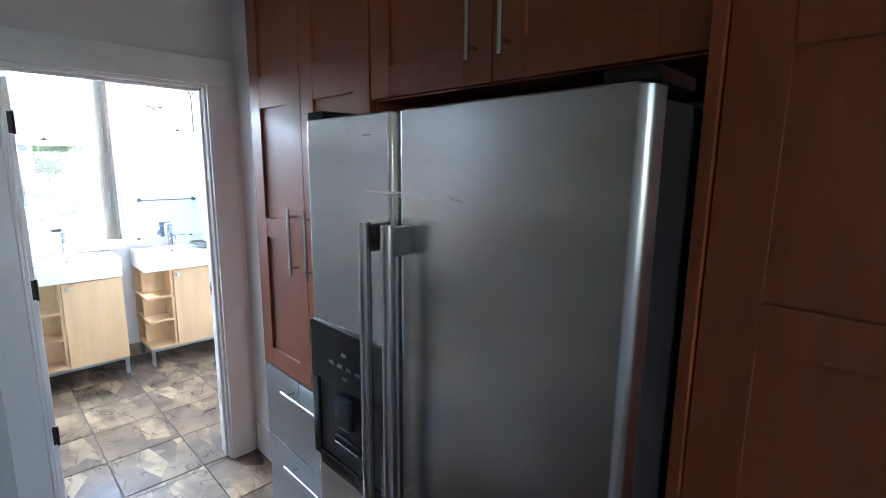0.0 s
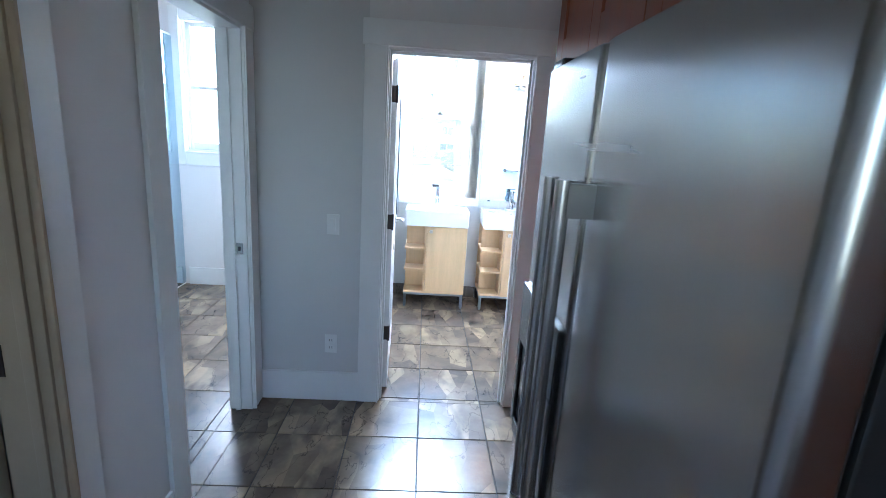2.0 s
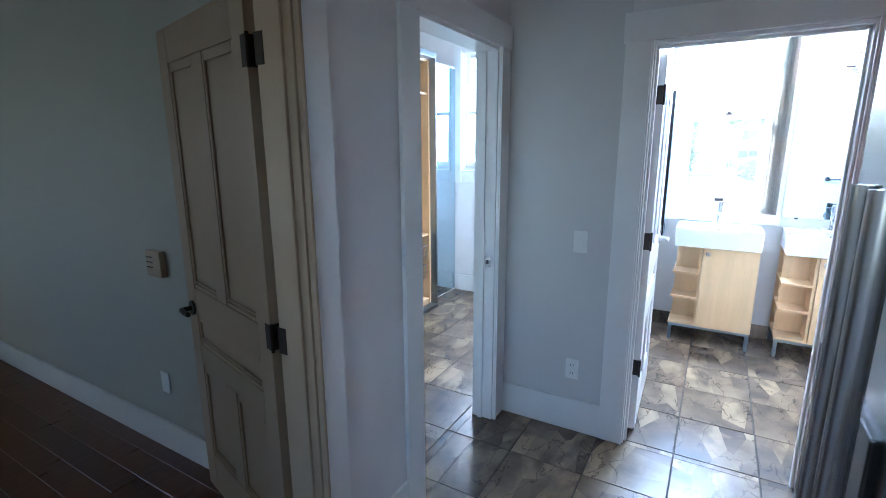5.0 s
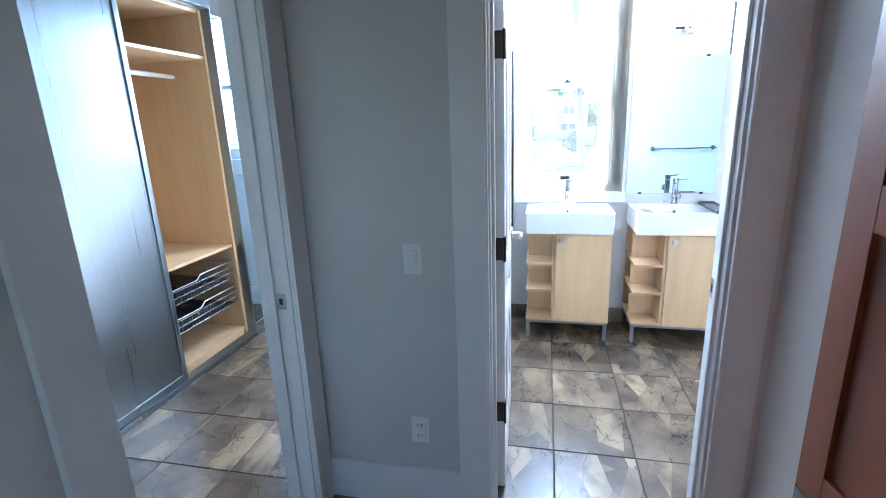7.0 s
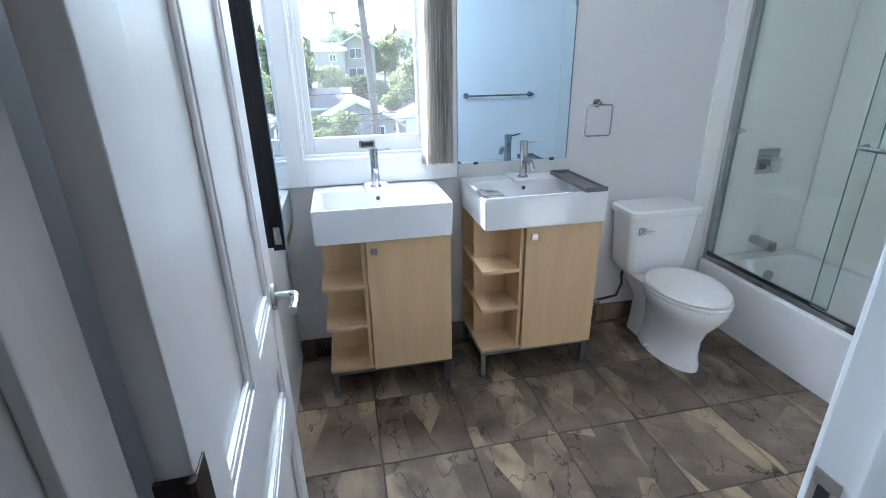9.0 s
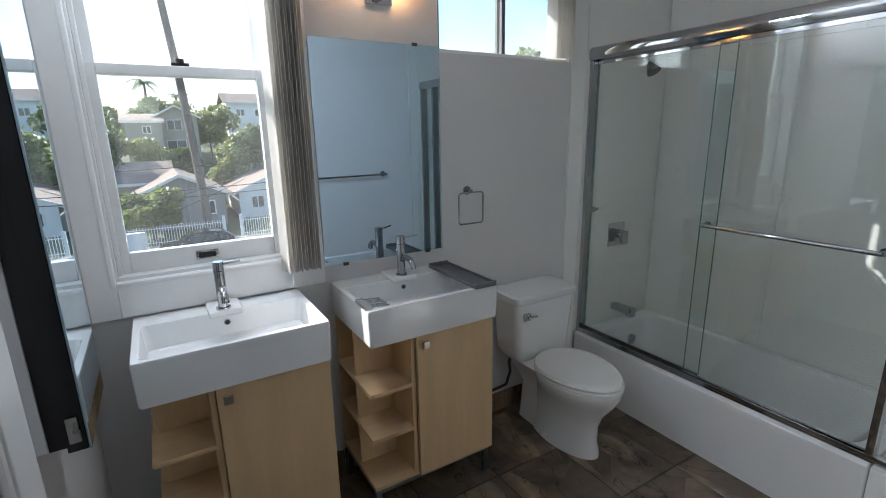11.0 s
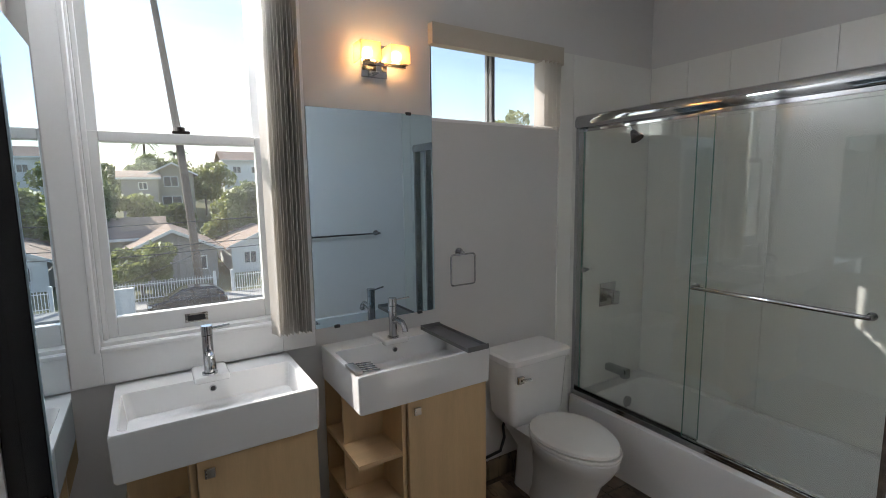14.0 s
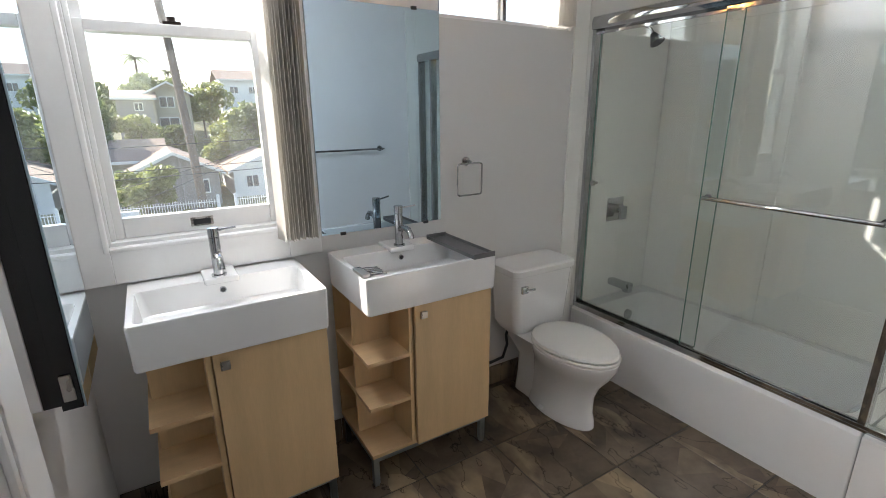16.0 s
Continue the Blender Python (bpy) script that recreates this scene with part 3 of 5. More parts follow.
# ---- doors ----


def panel_door(name, hinge, turn, width, height, side, paint, metal, label, kz, hinges):
    """A five-panel door leaf. Hinged at its own z axis, it reaches along its own +x; side is +1 or -1, the face's y that is towards the stop."""
    d = thing(name, hinge, label, "door")
    d.rotation_euler = (0, 0, radians(turn))
    t = 0.036
    a, b = (0, t) if side > 0 else (-t, 0)
    st = 0.10
    mid = width / 2
    rails = [(0.012, 0.21), (0.66, 0.76), (0.90, 1.02), (height - 0.13, height)]
    bm = bmesh.new()
    box(bm, 0.004, st, a, b, 0.012, height, bevel=0.003)
    box(bm, width - st, width, a, b, 0.012, height, bevel=0.003)
    for z0, z1 in rails:
        box(bm, st, width - st, a + 0.0005, b - 0.0005, z0, z1, bevel=0.003)
    for z0, z1 in ((0.21, 0.66), (1.02, height - 0.13)):
        box(bm, mid - 0.045, mid + 0.045, a + 0.0005, b - 0.0005, z0, z1, bevel=0.003)
    part("frame", bm, paint, d, local=True)
    cells = [(st, mid - 0.045, 0.21, 0.66), (mid + 0.045, width - st, 0.21, 0.66), (st, width - st, 0.76, 0.90), (st, mid - 0.045, 1.02, height - 0.13), (mid + 0.045, width - st, 1.02, height - 0.13)]
    for x0, x1, z0, z1 in cells:
        bm = B(x0, x1, a + 0.012, b - 0.012, z0, z1)
        for yy0, yy1 in ((a + 0.003, a + 0.012), (b - 0.012, b - 0.003)):
            box(bm, x0, x0 + 0.016, yy0, yy1, z0, z1, bevel=0.003)
            box(bm, x1 - 0.016, x1, yy0, yy1, z0, z1, bevel=0.003)
            box(bm, x0 + 0.016, x1 - 0.016, yy0, yy1, z0, z0 + 0.016, bevel=0.003)
            box(bm, x0 + 0.016, x1 - 0.016, yy0, yy1, z1 - 0.034, z1, bevel=0.003)
            box(bm, x0 + 0.016, x1 - 0.016, yy0, yy1, z0 + 0.024, z0 + 0.032, bevel=0.002)
        part("panel", bm, paint, d, local=True)
    for zz in hinges:
        bm = B(-0.002, 0.034, b if side < 0 else a - 0.003, b + 0.003 if side < 0 else a, zz, zz + 0.09, bevel=0.001)
        box(bm, -0.0025, 0.0035, a, b, zz, zz + 0.09)
        rod(bm, (-0.006, (b if side < 0 else a), zz - 0.004), (-0.006, (b if side < 0 else a), zz + 0.094), 0.006, seg=8)
        part("hinge", bm, M_BRONZE, d, "dark bronze hinge", local=True)
    if kz:
        for s0, sg in (((b, 1), (a, -1)) if side < 0 else ((a, -1),)):
            bm = R((width - 0.06, s0, kz), (width - 0.06, s0 + sg * 0.008, kz), 0.032, seg=20)
            rod(bm, (width - 0.06, s0, kz), (width - 0.06, s0 + sg * 0.05, kz), 0.011)
            tube(bm, [(width - 0.06, s0 + sg * 0.048, kz), (width - 0.08, s0 + sg * 0.053, kz + 0.004), (width - 0.11, s0 + sg * 0.052, kz - 0.002), (width - 0.15, s0 + sg * 0.05, kz + 0.002)], 0.011)
            part("lever", bm, metal, d, "curved metal lever handle", local=True)
    return d


panel_door("bathroom_door", (-2.585, 0.480, 0.0), 182.0, 0.735, 2.045, 1, M_TRIM, M_SATIN, "white painted five-panel wooden door standing open", 1.02, (0.35, 1.07, 1.81))
panel_door("panel_door", (-0.906, -0.468, 0.0), 255.5, 0.81, 2.06, -1, M_CREAM, M_BRONZE, "cream painted five-panel wooden door standing open", 0.92, (0.12, 0.95, 1.84))
for zz in (0.12, 0.95, 1.84):
    part("hinge_plate", B(-0.909, -0.9055, -0.434, -0.399, zz, zz + 0.09, bevel=0.001), M_BRONZE, dark_jamb, "dark bronze hinge plate")


def plate_thing(name, label, category, face, at, w, h, group=""):
    """A wall plate; face 'x' looks along +x, at its centre."""
    t = thing(name, at, label, category, group)
    x, y, z = at
    part("plate", B(x, x + 0.006, y - w / 2, y + w / 2, z - h / 2, z + h / 2, bevel=0.003), M_PLATE, t)
    return t


t = plate_thing("light_switch", "white paddle light switch on the wall", "light switch", "x", (-2.44, 0.150, 1.109), 0.072, 0.118)
part("paddle", B(-2.435, -2.429, 0.133, 0.167, 1.075, 1.143, bevel=0.002), M_PLATE, t)
t = plate_thing("power_outlet", "white double power outlet above the baseboard", "outlet", "x", (-2.44, 0.143, 0.374), 0.072, 0.118)
for zz in (0.350, 0.398):
    s = part("socket", B(-2.435, -2.4315, 0.126, 0.160, zz - 0.015, zz + 0.015, bevel=0.003), M_PLATE, t)
    part("slot", box(B(-2.4325, -2.431, 0.134, 0.137, zz - 0.006, zz + 0.008), -2.4325, -2.431, 0.149, 0.152, zz - 0.006, zz + 0.008), M_DARK, s)
t = plate_thing("power_outlet", "white power outlet on the dark room wall", "outlet", "x", (-1.18, -1.66, 0.40), 0.072, 0.118)
t = thing("thermostat", (-1.18, -1.57, 1.06), "beige wall thermostat with small vents", "thermostat")
part("housing", B(-1.18, -1.145, -1.63, -1.51, 0.995, 1.125, bevel=0.006), M_CREAM, t)
for k in range(3):
    part("vent", B(-1.146, -1.143, -1.62, -1.57, 1.04 + 0.025 * k, 1.046 + 0.025 * k), M_DARK, t)
t = thing("strike_plate", (-2.30, -0.36, 0.97), "small metal strike plate in the closet door jamb", "strike plate")
part("plate", B(-2.292, -2.2895, -0.342, -0.306, 0.945, 1.005, bevel=0.001), M_CHROME, t)
part("hole", B(-2.2897, -2.2885, -0.332, -0.318, 0.963, 0.987), M_DARK, t)
t = thing("strike_plate", (-2.54, 1.213, 1.0), "dark metal strike plate in the bathroom door jamb", "strike plate")
part("plate", B(-2.556, -2.520, 1.2105, 1.2128, 0.965, 1.035, bevel=0.001), M_SATIN, t)
part("hole", B(-2.546, -2.530, 1.2095, 1.2107, 0.985, 1.013), M_DARK, t)

# ---- kitchen ----


def shaker_door(parent, x0, x1, z0, z1, face, rails, name="door"):
    """A cherry door of stiles, rails and recessed panels; face is its front's y, towards -y."""
    g, st = 0.0015, 0.085
    x0, x1, z0, z1 = x0 + g, x1 - g, z0 + g, z1 - g
    d = part(name, B(x0 + st - 0.002, x1 - st + 0.002, face + 0.010, face + 0.016, z0 + 0.02, z1 - 0.02), M_CHERRY, parent, "reddish brown shaker door")
    for a in (x0, x1 - st):
        part("stile", B(a, a + st, face, face + 0.02, z0, z1, bevel=0.0015), M_CHERRY, d)
    for a, b in rails:
        part("rail", B(x0 + st, x1 - st, face + 0.0004, face + 0.02, max(a, z0), min(b, z1), bevel=0.0012), M_CHERRY, d)
    return d


def bar_pull(parent, p, q, out=0.035):
    p, q = Vector(p), Vector(q)
    o = Vector((0, -out, 0))
    e = (q - p) * 0.12
    bm = R(p + o, q + o, 0.006)
    rod(bm, p + e, p + e + o, 0.005)
    rod(bm, q - e, q - e + o, 0.005)
    return part("handle", bm, M_STEEL, parent, "brushed steel bar handle")


CF = 1.17
t = thing("tall_cabinet", (-1.385, CF, 0), "tall cherry cabinet with steel-fronted drawers below", "cabinet")
part("body", box(B(-1.797, -0.975, CF + 0.021, 1.79, 0.10, 2.70, bevel=0.001), -1.79, -0.98, CF + 0.08, 1.79, 0, 0.1), M_CHERRY, t)
part("side_panel", B(-1.80, -1.797, CF + 0.004, 1.79, 0.0, 2.72), M_CHERRY, t)
for a, b, hx in ((-1.795, -1.385, -1.445), (-1.385, -0.975, -1.325)):
    d = shaker_door(t, a, b, 0.815, 2.42, CF, [(0.815, 0.90), (1.39, 1.47), (1.905, 2.025), (2.34, 2.42)])
    bar_pull(d, (hx, CF, 1.27), (hx, CF, 1.525))
    shaker_door(t, a, b, 2.42, 2.70, CF, [(2.42, 2.50), (2.62, 2.70)])
for z0, z1 in ((0.47, 0.81), (0.11, 0.465)):
    d = part("drawer", B(-1.793, -0.977, CF, CF + 0.02, z0, z1, bevel=0.002), M_ALU, t, "brushed steel drawer front")
    bar_pull(d, (-1.58, CF, z1 - 0.06), (-1.20, CF, z1 - 0.06))
t = thing("fridge_overhead_cabinet", (-0.52, CF, 1.87), "cherry wall cabinet above the refrigerator", "cabinet")
part("body", B(-0.972, -0.065, CF + 0.021, 1.79, 1.87, 2.70, bevel=0.001), M_CHERRY, t)
for a, b, hx in ((-0.972, -0.518, -0.565), (-0.518, -0.065, -0.471)):
    d = shaker_door(t, a, b, 1.872, 2.42, CF, [(1.872, 1.957), (2.335, 2.42)])
    bar_pull(d, (hx, CF, 1.92), (hx, CF, 2.18))
    shaker_door(t, a, b, 2.42, 2.70, CF, [(2.42, 2.50), (2.62, 2.70)])
t = thing("pantry_cabinet", (0.34, CF - 0.1, 0), "tall cherry pantry cabinet beside the refrigerator", "cabinet")
part("body", B(-0.06, 0.75, CF + 0.021, 1.79, 0.10, 2.70, bevel=0.001), M_CHERRY, t)
part("side_panel", B(-0.064, -0.044, CF - 0.02, 1.79, 0, 2.70, bevel=0.001), M_CHERRY, t)
for a, b in ((-0.043, 0.355), (0.355, 0.75)):
    shaker_door(t, a, b, 0.11, 2.42, CF - 0.005, [(0.11, 0.20), (0.72, 0.82), (1.40, 1.475), (1.86, 1.95), (2.34, 2.42)])
t = thing("refrigerator", (-0.525, 1.35, 0), "large side-by-side stainless steel refrigerator with black dispenser", "refrigerator")
FF = 0.955
part("body", B(-0.972, -0.078, FF + 0.075, 1.76, 0.02, 1.785, bevel=0.006), M_DARK, t, "dark grey cabinet body")
for a, b in ((-0.978, -0.604), (-0.596, -0.068)):
    bm = loft([rrect(a + k, b - k, FF + k, FF + 0.07, zz, 0.022, 5) for zz, k in ((0.06, 0.004), (0.064, 0), (1.796, 0), (1.80, 0.004))])
    part("door", bm, M_STEEL, t, "brushed stainless door")
part("kick_grille", B(-0.97, -0.08, FF + 0.05, FF + 0.09, 0.0, 0.055, bevel=0.003), M_DARK, t)
for hx in (-0.640, -0.560):
    bm = R((hx, FF - 0.055, 0.32), (hx, FF - 0.055, 1.565), 0.0145, seg=18)
    h = part("handle", bm, M_STEEL, t, "long tubular steel door handle")
    for zz in (0.34, 1.53):
        part("bracket", B(hx - 0.012 if hx < -0.6 else hx - 0.012, hx + 0.012, FF - 0.056, FF + 0.004, zz - 0.03, zz + 0.03, bevel=0.002), M_DULL, h, "dull steel bracket")
disp = part("dispenser", B(-0.968, -0.622, FF - 0.012, FF + 0.002, 1.10, 1.262, bevel=0.004), M_BLACK, t, "glossy black water and ice dispenser")
for b in ((-0.968, -0.935, FF - 0.012, FF + 0.002, 0.858, 1.10), (-0.652, -0.622, FF - 0.012, FF + 0.002, 0.858, 1.10), (-0.935, -0.652, FF - 0.012, FF + 0.002, 0.835, 0.878)):
    part("surround", B(*b, bevel=0.004), M_BLACK, disp)
part("recess", B(-0.936, -0.651, FF - 0.003, FF - 0.0005, 0.877, 1.101), M_DARK, disp)
part("paddle", box(B(-0.83, -0.76, FF - 0.03, FF - 0.004, 1.0, 1.09, bevel=0.01), -0.85, -0.73, FF - 0.02, FF - 0.004, 0.94, 0.965, bevel=0.008), M_BLACK, disp)
for k, (a, zz) in enumerate(((-0.86, 1.165), (-0.82, 1.165), (-0.78, 1.165), (-0.74, 1.165), (-0.80, 1.20), (-0.80, 1.135))):
    part("button", B(a - 0.011, a + 0.011, FF - 0.0135, FF - 0.0115, zz - 0.005, zz + 0.005, bevel=0.001), M_GREYP, disp)
for hx in (-0.945, -0.11):
    part("hinge_cover", B(hx - 0.035, hx + 0.045, FF + 0.01, FF + 0.16, 1.80, 1.822, bevel=0.006), M_BLACK, t)

# ---- bathroom ----


def washbasin(y0, y1, label):
    t = thing("washbasin", (-4.335, (y0 + y1) / 2, 0.815), label, "sink", "washbasins")
    x0, x1, z0, z1 = -4.555, -4.118, 0.818, 0.968
    r = 0.012
    yc = (y0 + y1) / 2
    bm = loft([rrect(x0 + 0.01, x1 - 0.006, y0 + 0.006, y1 - 0.006, z0, r), rrect(x0, x1 - 0.003, y0 + 0.003, y1 - 0.003, z0 + 0.008, r), rrect(x0, x1, y0, y1, z1 - 0.006, r), rrect(x0 + 0.003, x1 - 0.003, y0 + 0.003, y1 - 0.003, z1, r),
               rrect(x0 + 0.115, x1 - 0.02, y0 + 0.022, y1 - 0.022, z1, 0.02), rrect(x0 + 0.119, x1 - 0.024, y0 + 0.026, y1 - 0.026, z1 - 0.006, 0.02), rrect(x0 + 0.126, x1 - 0.03, y0 + 0.035, y1 - 0.035, z1 - 0.09, 0.03), rrect(x0 + 0.145, x1 - 0.06, y0 + 0.07, y1 - 0.07, z1 - 0.105, 0.04)])
    part("basin", bm, M_CERAMIC, t, "white rectangular ceramic basin")
    part("tap_ledge", B(x0 + 0.002, x0 + 0.150, yc - 0.06, yc + 0.06, z1 - 0.012, z1 + 0.014, bevel=0.009, seg=3), M_CERAMIC, t)
    part("overflow", R((x0 + 0.120, yc, z1 - 0.042), (x0 + 0.1265, yc, z1 - 0.042), 0.012, seg=16), M_CHROME, t, "round chrome overflow hole")
    part("overflow_hole", R((x0 + 0.1265, yc, z1 - 0.042), (x0 + 0.1275, yc, z1 - 0.042), 0.0085, seg=14), M_DARK, t)
    part("drain", R((-4.34, yc, z1 - 0.106), (-4.34, yc, z1 - 0.100), 0.028, seg=20), M_CHROME, t, "chrome drain")
    return t


def tap(y, turn, label):
    f = thing("tap", (-4.435, y, 0.982), label, "tap", "basin taps")
    f.rotation_euler = (0, 0, radians(turn))
    bm = R((0, 0, 0), (0, 0, 0.006), 0.026, seg=20)
    rod(bm, (0, 0, 0.004), (0, 0, 0.145), 0.0185, seg=20)
    part("body", bm, M_CHROME, f, local=True)
    bm = tube(bmesh.new(), [(0.008, 0, 0.075), (0.05, 0, 0.092), (0.09, 0, 0.09), (0.115, 0, 0.072), (0.120, 0, 0.055)], 0.0125, 12)
    part("spout", bm, M_CHROME, f, local=True)
    bm = R((0, 0, 0.148), (0, 0, 0.18), 0.0195, seg=20)
    rod(bm, (0, 0, 0.168), (0.02, 0.075, 0.178), 0.004)
    part("lever", bm, M_CHROME, f, local=True)
    return f


def vanity(y0, y1, label):
    t = thing("vanity_cabinet", (-4.36, (y0 + y1) / 2, 0), label, "cabinet", "vanity cabinets")
    xf, xb, z0, z1, k = -4.165, -4.545, 0.15, 0.814, 0.018
    ys = y0 + 0.205
    part("side_panel", B(xb, xf, y1 - k, y1, z0, z1, bevel=0.001), M_BIRCH, t)
    part("divider", B(xb, xf - 0.001, ys - k, ys, z0 + 0.016, z1, bevel=0.001), M_BIRCH, t)
    part("back_panel", B(xb - 0.004, xb + 0.006, y0 + 0.002, y1 - k, z0 + 0.016, z1), M_BIRCH, t)
    part("middle_panel", B(-4.362, -4.35, y0 + 0.012, ys - k, z0 + 0.016, z1 - 0.001), M_BIRCH, t)
    part("bottom", B(xb, xf, y0, y1 - k, z0 - 0.002, z0 + 0.016, bevel=0.001), M_BIRCH_S, t)
    for zz in (0.375, 0.58):
        part("shelf", B(xb, xf - 0.001, y0 + 0.001, ys - k, zz, zz + 0.018, bevel=0.001), M_BIRCH_S, t)
    d = part("door", B(xf - 0.0005, xf + 0.018, ys + 0.003, y1 - 0.001, z0 + 0.002, z1 - 0.004, bevel=0.0015), M_BIRCH, t)
    kn = part("knob", B(xf + 0.026, xf + 0.036, ys + 0.022, ys + 0.052, 0.752, 0.782, bevel=0.002), M_SATIN, d, "square satin nickel knob")
    part("frame", box(B(xb + 0.01, xf - 0.004, y0 + 0.004, y0 + 0.026, z0 - 0.024, z0 - 0.003), xf - 0.03, xf - 0.004, y0 + 0.026, y1 - 0.004, z0 - 0.024, z0 - 0.003), M_ALU, t, "metal base frame")
    for lx in (xb + 0.01, xf - 0.032):
        for ly in (y0 + 0.004, y1 - 0.030):
            part("leg", box(B(lx, lx + 0.026, ly, ly + 0.026, 0.012, z0 - 0.004, bevel=0.0015), lx + 0.003, lx + 0.023, ly + 0.003, ly + 0.023, 0, 0.014), M_ALU if lx > -4.3 else M_DARK, t, "square metal leg")
    return t


vanity(0.503, 1.092, "birch vanity cabinet with open shelves on metal legs")
vanity(1.246, 1.836, "birch vanity cabinet with open shelves beside the toilet")
washbasin(0.497, 1.098, "white rectangular ceramic washbasin under the window")
washbasin(1.240, 1.840, "white rectangular ceramic washbasin under the mirror")
tap(0.792, 0, "chrome single-lever basin tap")
tap(1.535, 0, "chrome single-lever basin tap")
t = thing("sink_tray", (-4.33, 1.77, 0.968), "dark steel draining tray across the washbasin end", "tray")
part("tray", box(box(B(-4.50, -4.112, 1.715, 1.822, 0.9685, 0.973, bevel=0.001), -4.50, -4.112, 1.715, 1.719, 0.973, 0.985), -4.50, -4.112, 1.818, 1.822, 0.973, 0.985), M_GREYP, t)
for xl in (-4.505, -4.112):
    part("end_lip", B(xl, xl + 0.005, 1.715, 1.822, 0.9685, 0.990), M_GREYP, t)
t = thing("soap_rack", (-4.19, 1.28, 0.968), "small chrome soap rack hooked over the basin edge", "soap dish")
bm = B(-4.24, -4.14, 1.236, 1.268, 0.969, 0.984, bevel=0.003)
part("holder", bm, M_SATIN, t)
for k in range(5):
    part("bar", tube(bmesh.new(), [(-4.235 + 0.022 * k, 1.262, 0.976), (-4.235 + 0.022 * k, 1.30, 0.974), (-4.235 + 0.022 * k, 1.338, 0.970)], 0.003, 6), M_CHROME, t)

t = thing("wall_mirror", (-4.56, 1.524, 1.04), "frameless rectangular wall mirror above the washbasin", "mirror")
part("glass", B(-4.5595, -4.553, 1.224, 1.826, 1.042, 1.983, bevel=0.001), M_MIRROR, t)
for yy, zz in ((1.32, 1.04), (1.74, 1.04), (1.70, 1.982)):
    part("clip", B(-4.5595, -4.548, yy - 0.012, yy + 0.012, zz - 0.006, zz + 0.008, bevel=0.001), M_DARK, t)

t = thing("wall_lamp", (-4.56, 1.535, 2.19), "two-light wall lamp with square glass shades, lit", "lamp")
part("back_plate", B(-4.56, -4.545, 1.475, 1.595, 2.125, 2.265, bevel=0.003), M_CHROME, t)
part("arm", box(B(-4.545, -4.50, 1.522, 1.548, 2.14, 2.235, bevel=0.002), -4.512, -4.492, 1.46, 1.66, 2.165, 2.178), M_CHROME, t)
for yy in (1.482, 1.618):
    bm = bmesh.new()
    a, c = 0.045, 0.004
    box(bm, -4.545, -4.455, yy - a, yy - a + c, 2.175, 2.25)
    box(bm, -4.545, -4.455, yy + a - c, yy + a, 2.175, 2.25)
    box(bm, -4.459, -4.455, yy - a + c, yy + a - c, 2.175, 2.25)
    sh = part("shade", bm, M_AMBER, t, "clear square glass shade")
    bm = bmesh.new()
    bmesh.ops.create_icosphere(bm, subdivisions=2, radius=0.024, matrix=Matrix.Translation((-4.50, yy, 2.212)))
    part("bulb", bm, M_BULB, sh, "glowing warm bulb")

t = thing("towel_ring", (-4.56, 1.975, 1.31), "square chrome towel ring on the wall", "towel ring")
part("mount", rod(R((-4.56, 1.975, 1.318), (-4.552, 1.975, 1.318), 0.022, seg=18), (-4.555, 1.975, 1.318), (-4.515, 1.975, 1.318), 0.009), M_CHROME, t)
ring = [(-4.518, 1.975 + p.x, 1.233 + p.y) for p in rrect(-0.072, 0.072, -0.078, 0.078, 0, 0.014)]
part("ring", tube(bmesh.new(), ring + ring[:1], 0.0045, 8), M_CHROME, t)

t = thing("towel_bar", (-2.56, 2.09, 1.245), "chrome towel bar on the painted wall", "towel bar")
part("bar", R((-2.62, 1.77, 1.245), (-2.62, 2.42, 1.245), 0.008), M_CHROME, t)
for yy in (1.79, 2.40):
    part("mount", rod(R((-2.56, yy, 1.245), (-2.568, yy, 1.245), 0.024, seg=18), (-2.565, yy, 1.245), (-2.625, yy, 1.245), 0.010), M_CHROME, t)

t = thing("mirror_cabinet", (-3.9, 0.33, 0.95), "mirror-fronted wall cabinet with a dark side", "medicine cabinet")
# black slab stands in for the shadowed gap behind the mirror door
part("body", B(-4.055, -3.765, 0.364, 0.396, 0.958, 1.978, bevel=0.002), M_BLACK, t)
# white filler added to reach the wall
part("wall_filler", B(-4.055, -3.765, 0.331, 0.363, 0.958, 1.978, bevel=0.002), M_TRIM, t)
d = part("door", B(-4.06, -3.752, 0.397, 0.434, 0.952, 1.985, bevel=0.001), M_BLACK, t, "black-edged mirror door")
part("mirror", B(-4.06, -3.750, 0.435, 0.440, 0.952, 1.985, bevel=0.001), M_MIRROR, d)
part("latch", B(-3.7515, -3.745, 0.404, 0.426, 0.975, 1.035, bevel=0.002), M_SATIN, d, "small metal latch")

# toilet
TY = 2.335
t = thing("toilet", (-4.2, TY, 0), "white ceramic two-piece toilet with closed lid", "toilet")
tank = loft([rrect(-4.53, -4.345, TY - 0.165, TY + 0.165, 0.40, 0.04), rrect(-4.545, -4.335, TY - 0.185, TY + 0.185, 0.44, 0.04), rrect(-4.55, -4.325, TY - 0.205, TY + 0.205, 0.735, 0.035)])
part("tank", tank, M_CERAMIC, t)
part("tank_lid", loft([rrect(-4.553, -4.315, TY - 0.213, TY + 0.213, 0.735, 0.035), rrect(-4.555, -4.308, TY - 0.218, TY + 0.218, 0.745, 0.035), rrect(-4.555, -4.308, TY - 0.218, TY + 0.218, 0.770, 0.035), rrect(-4.545, -4.325, TY - 0.205, TY + 0.205, 0.780, 0.03)]), M_CERAMIC, t)
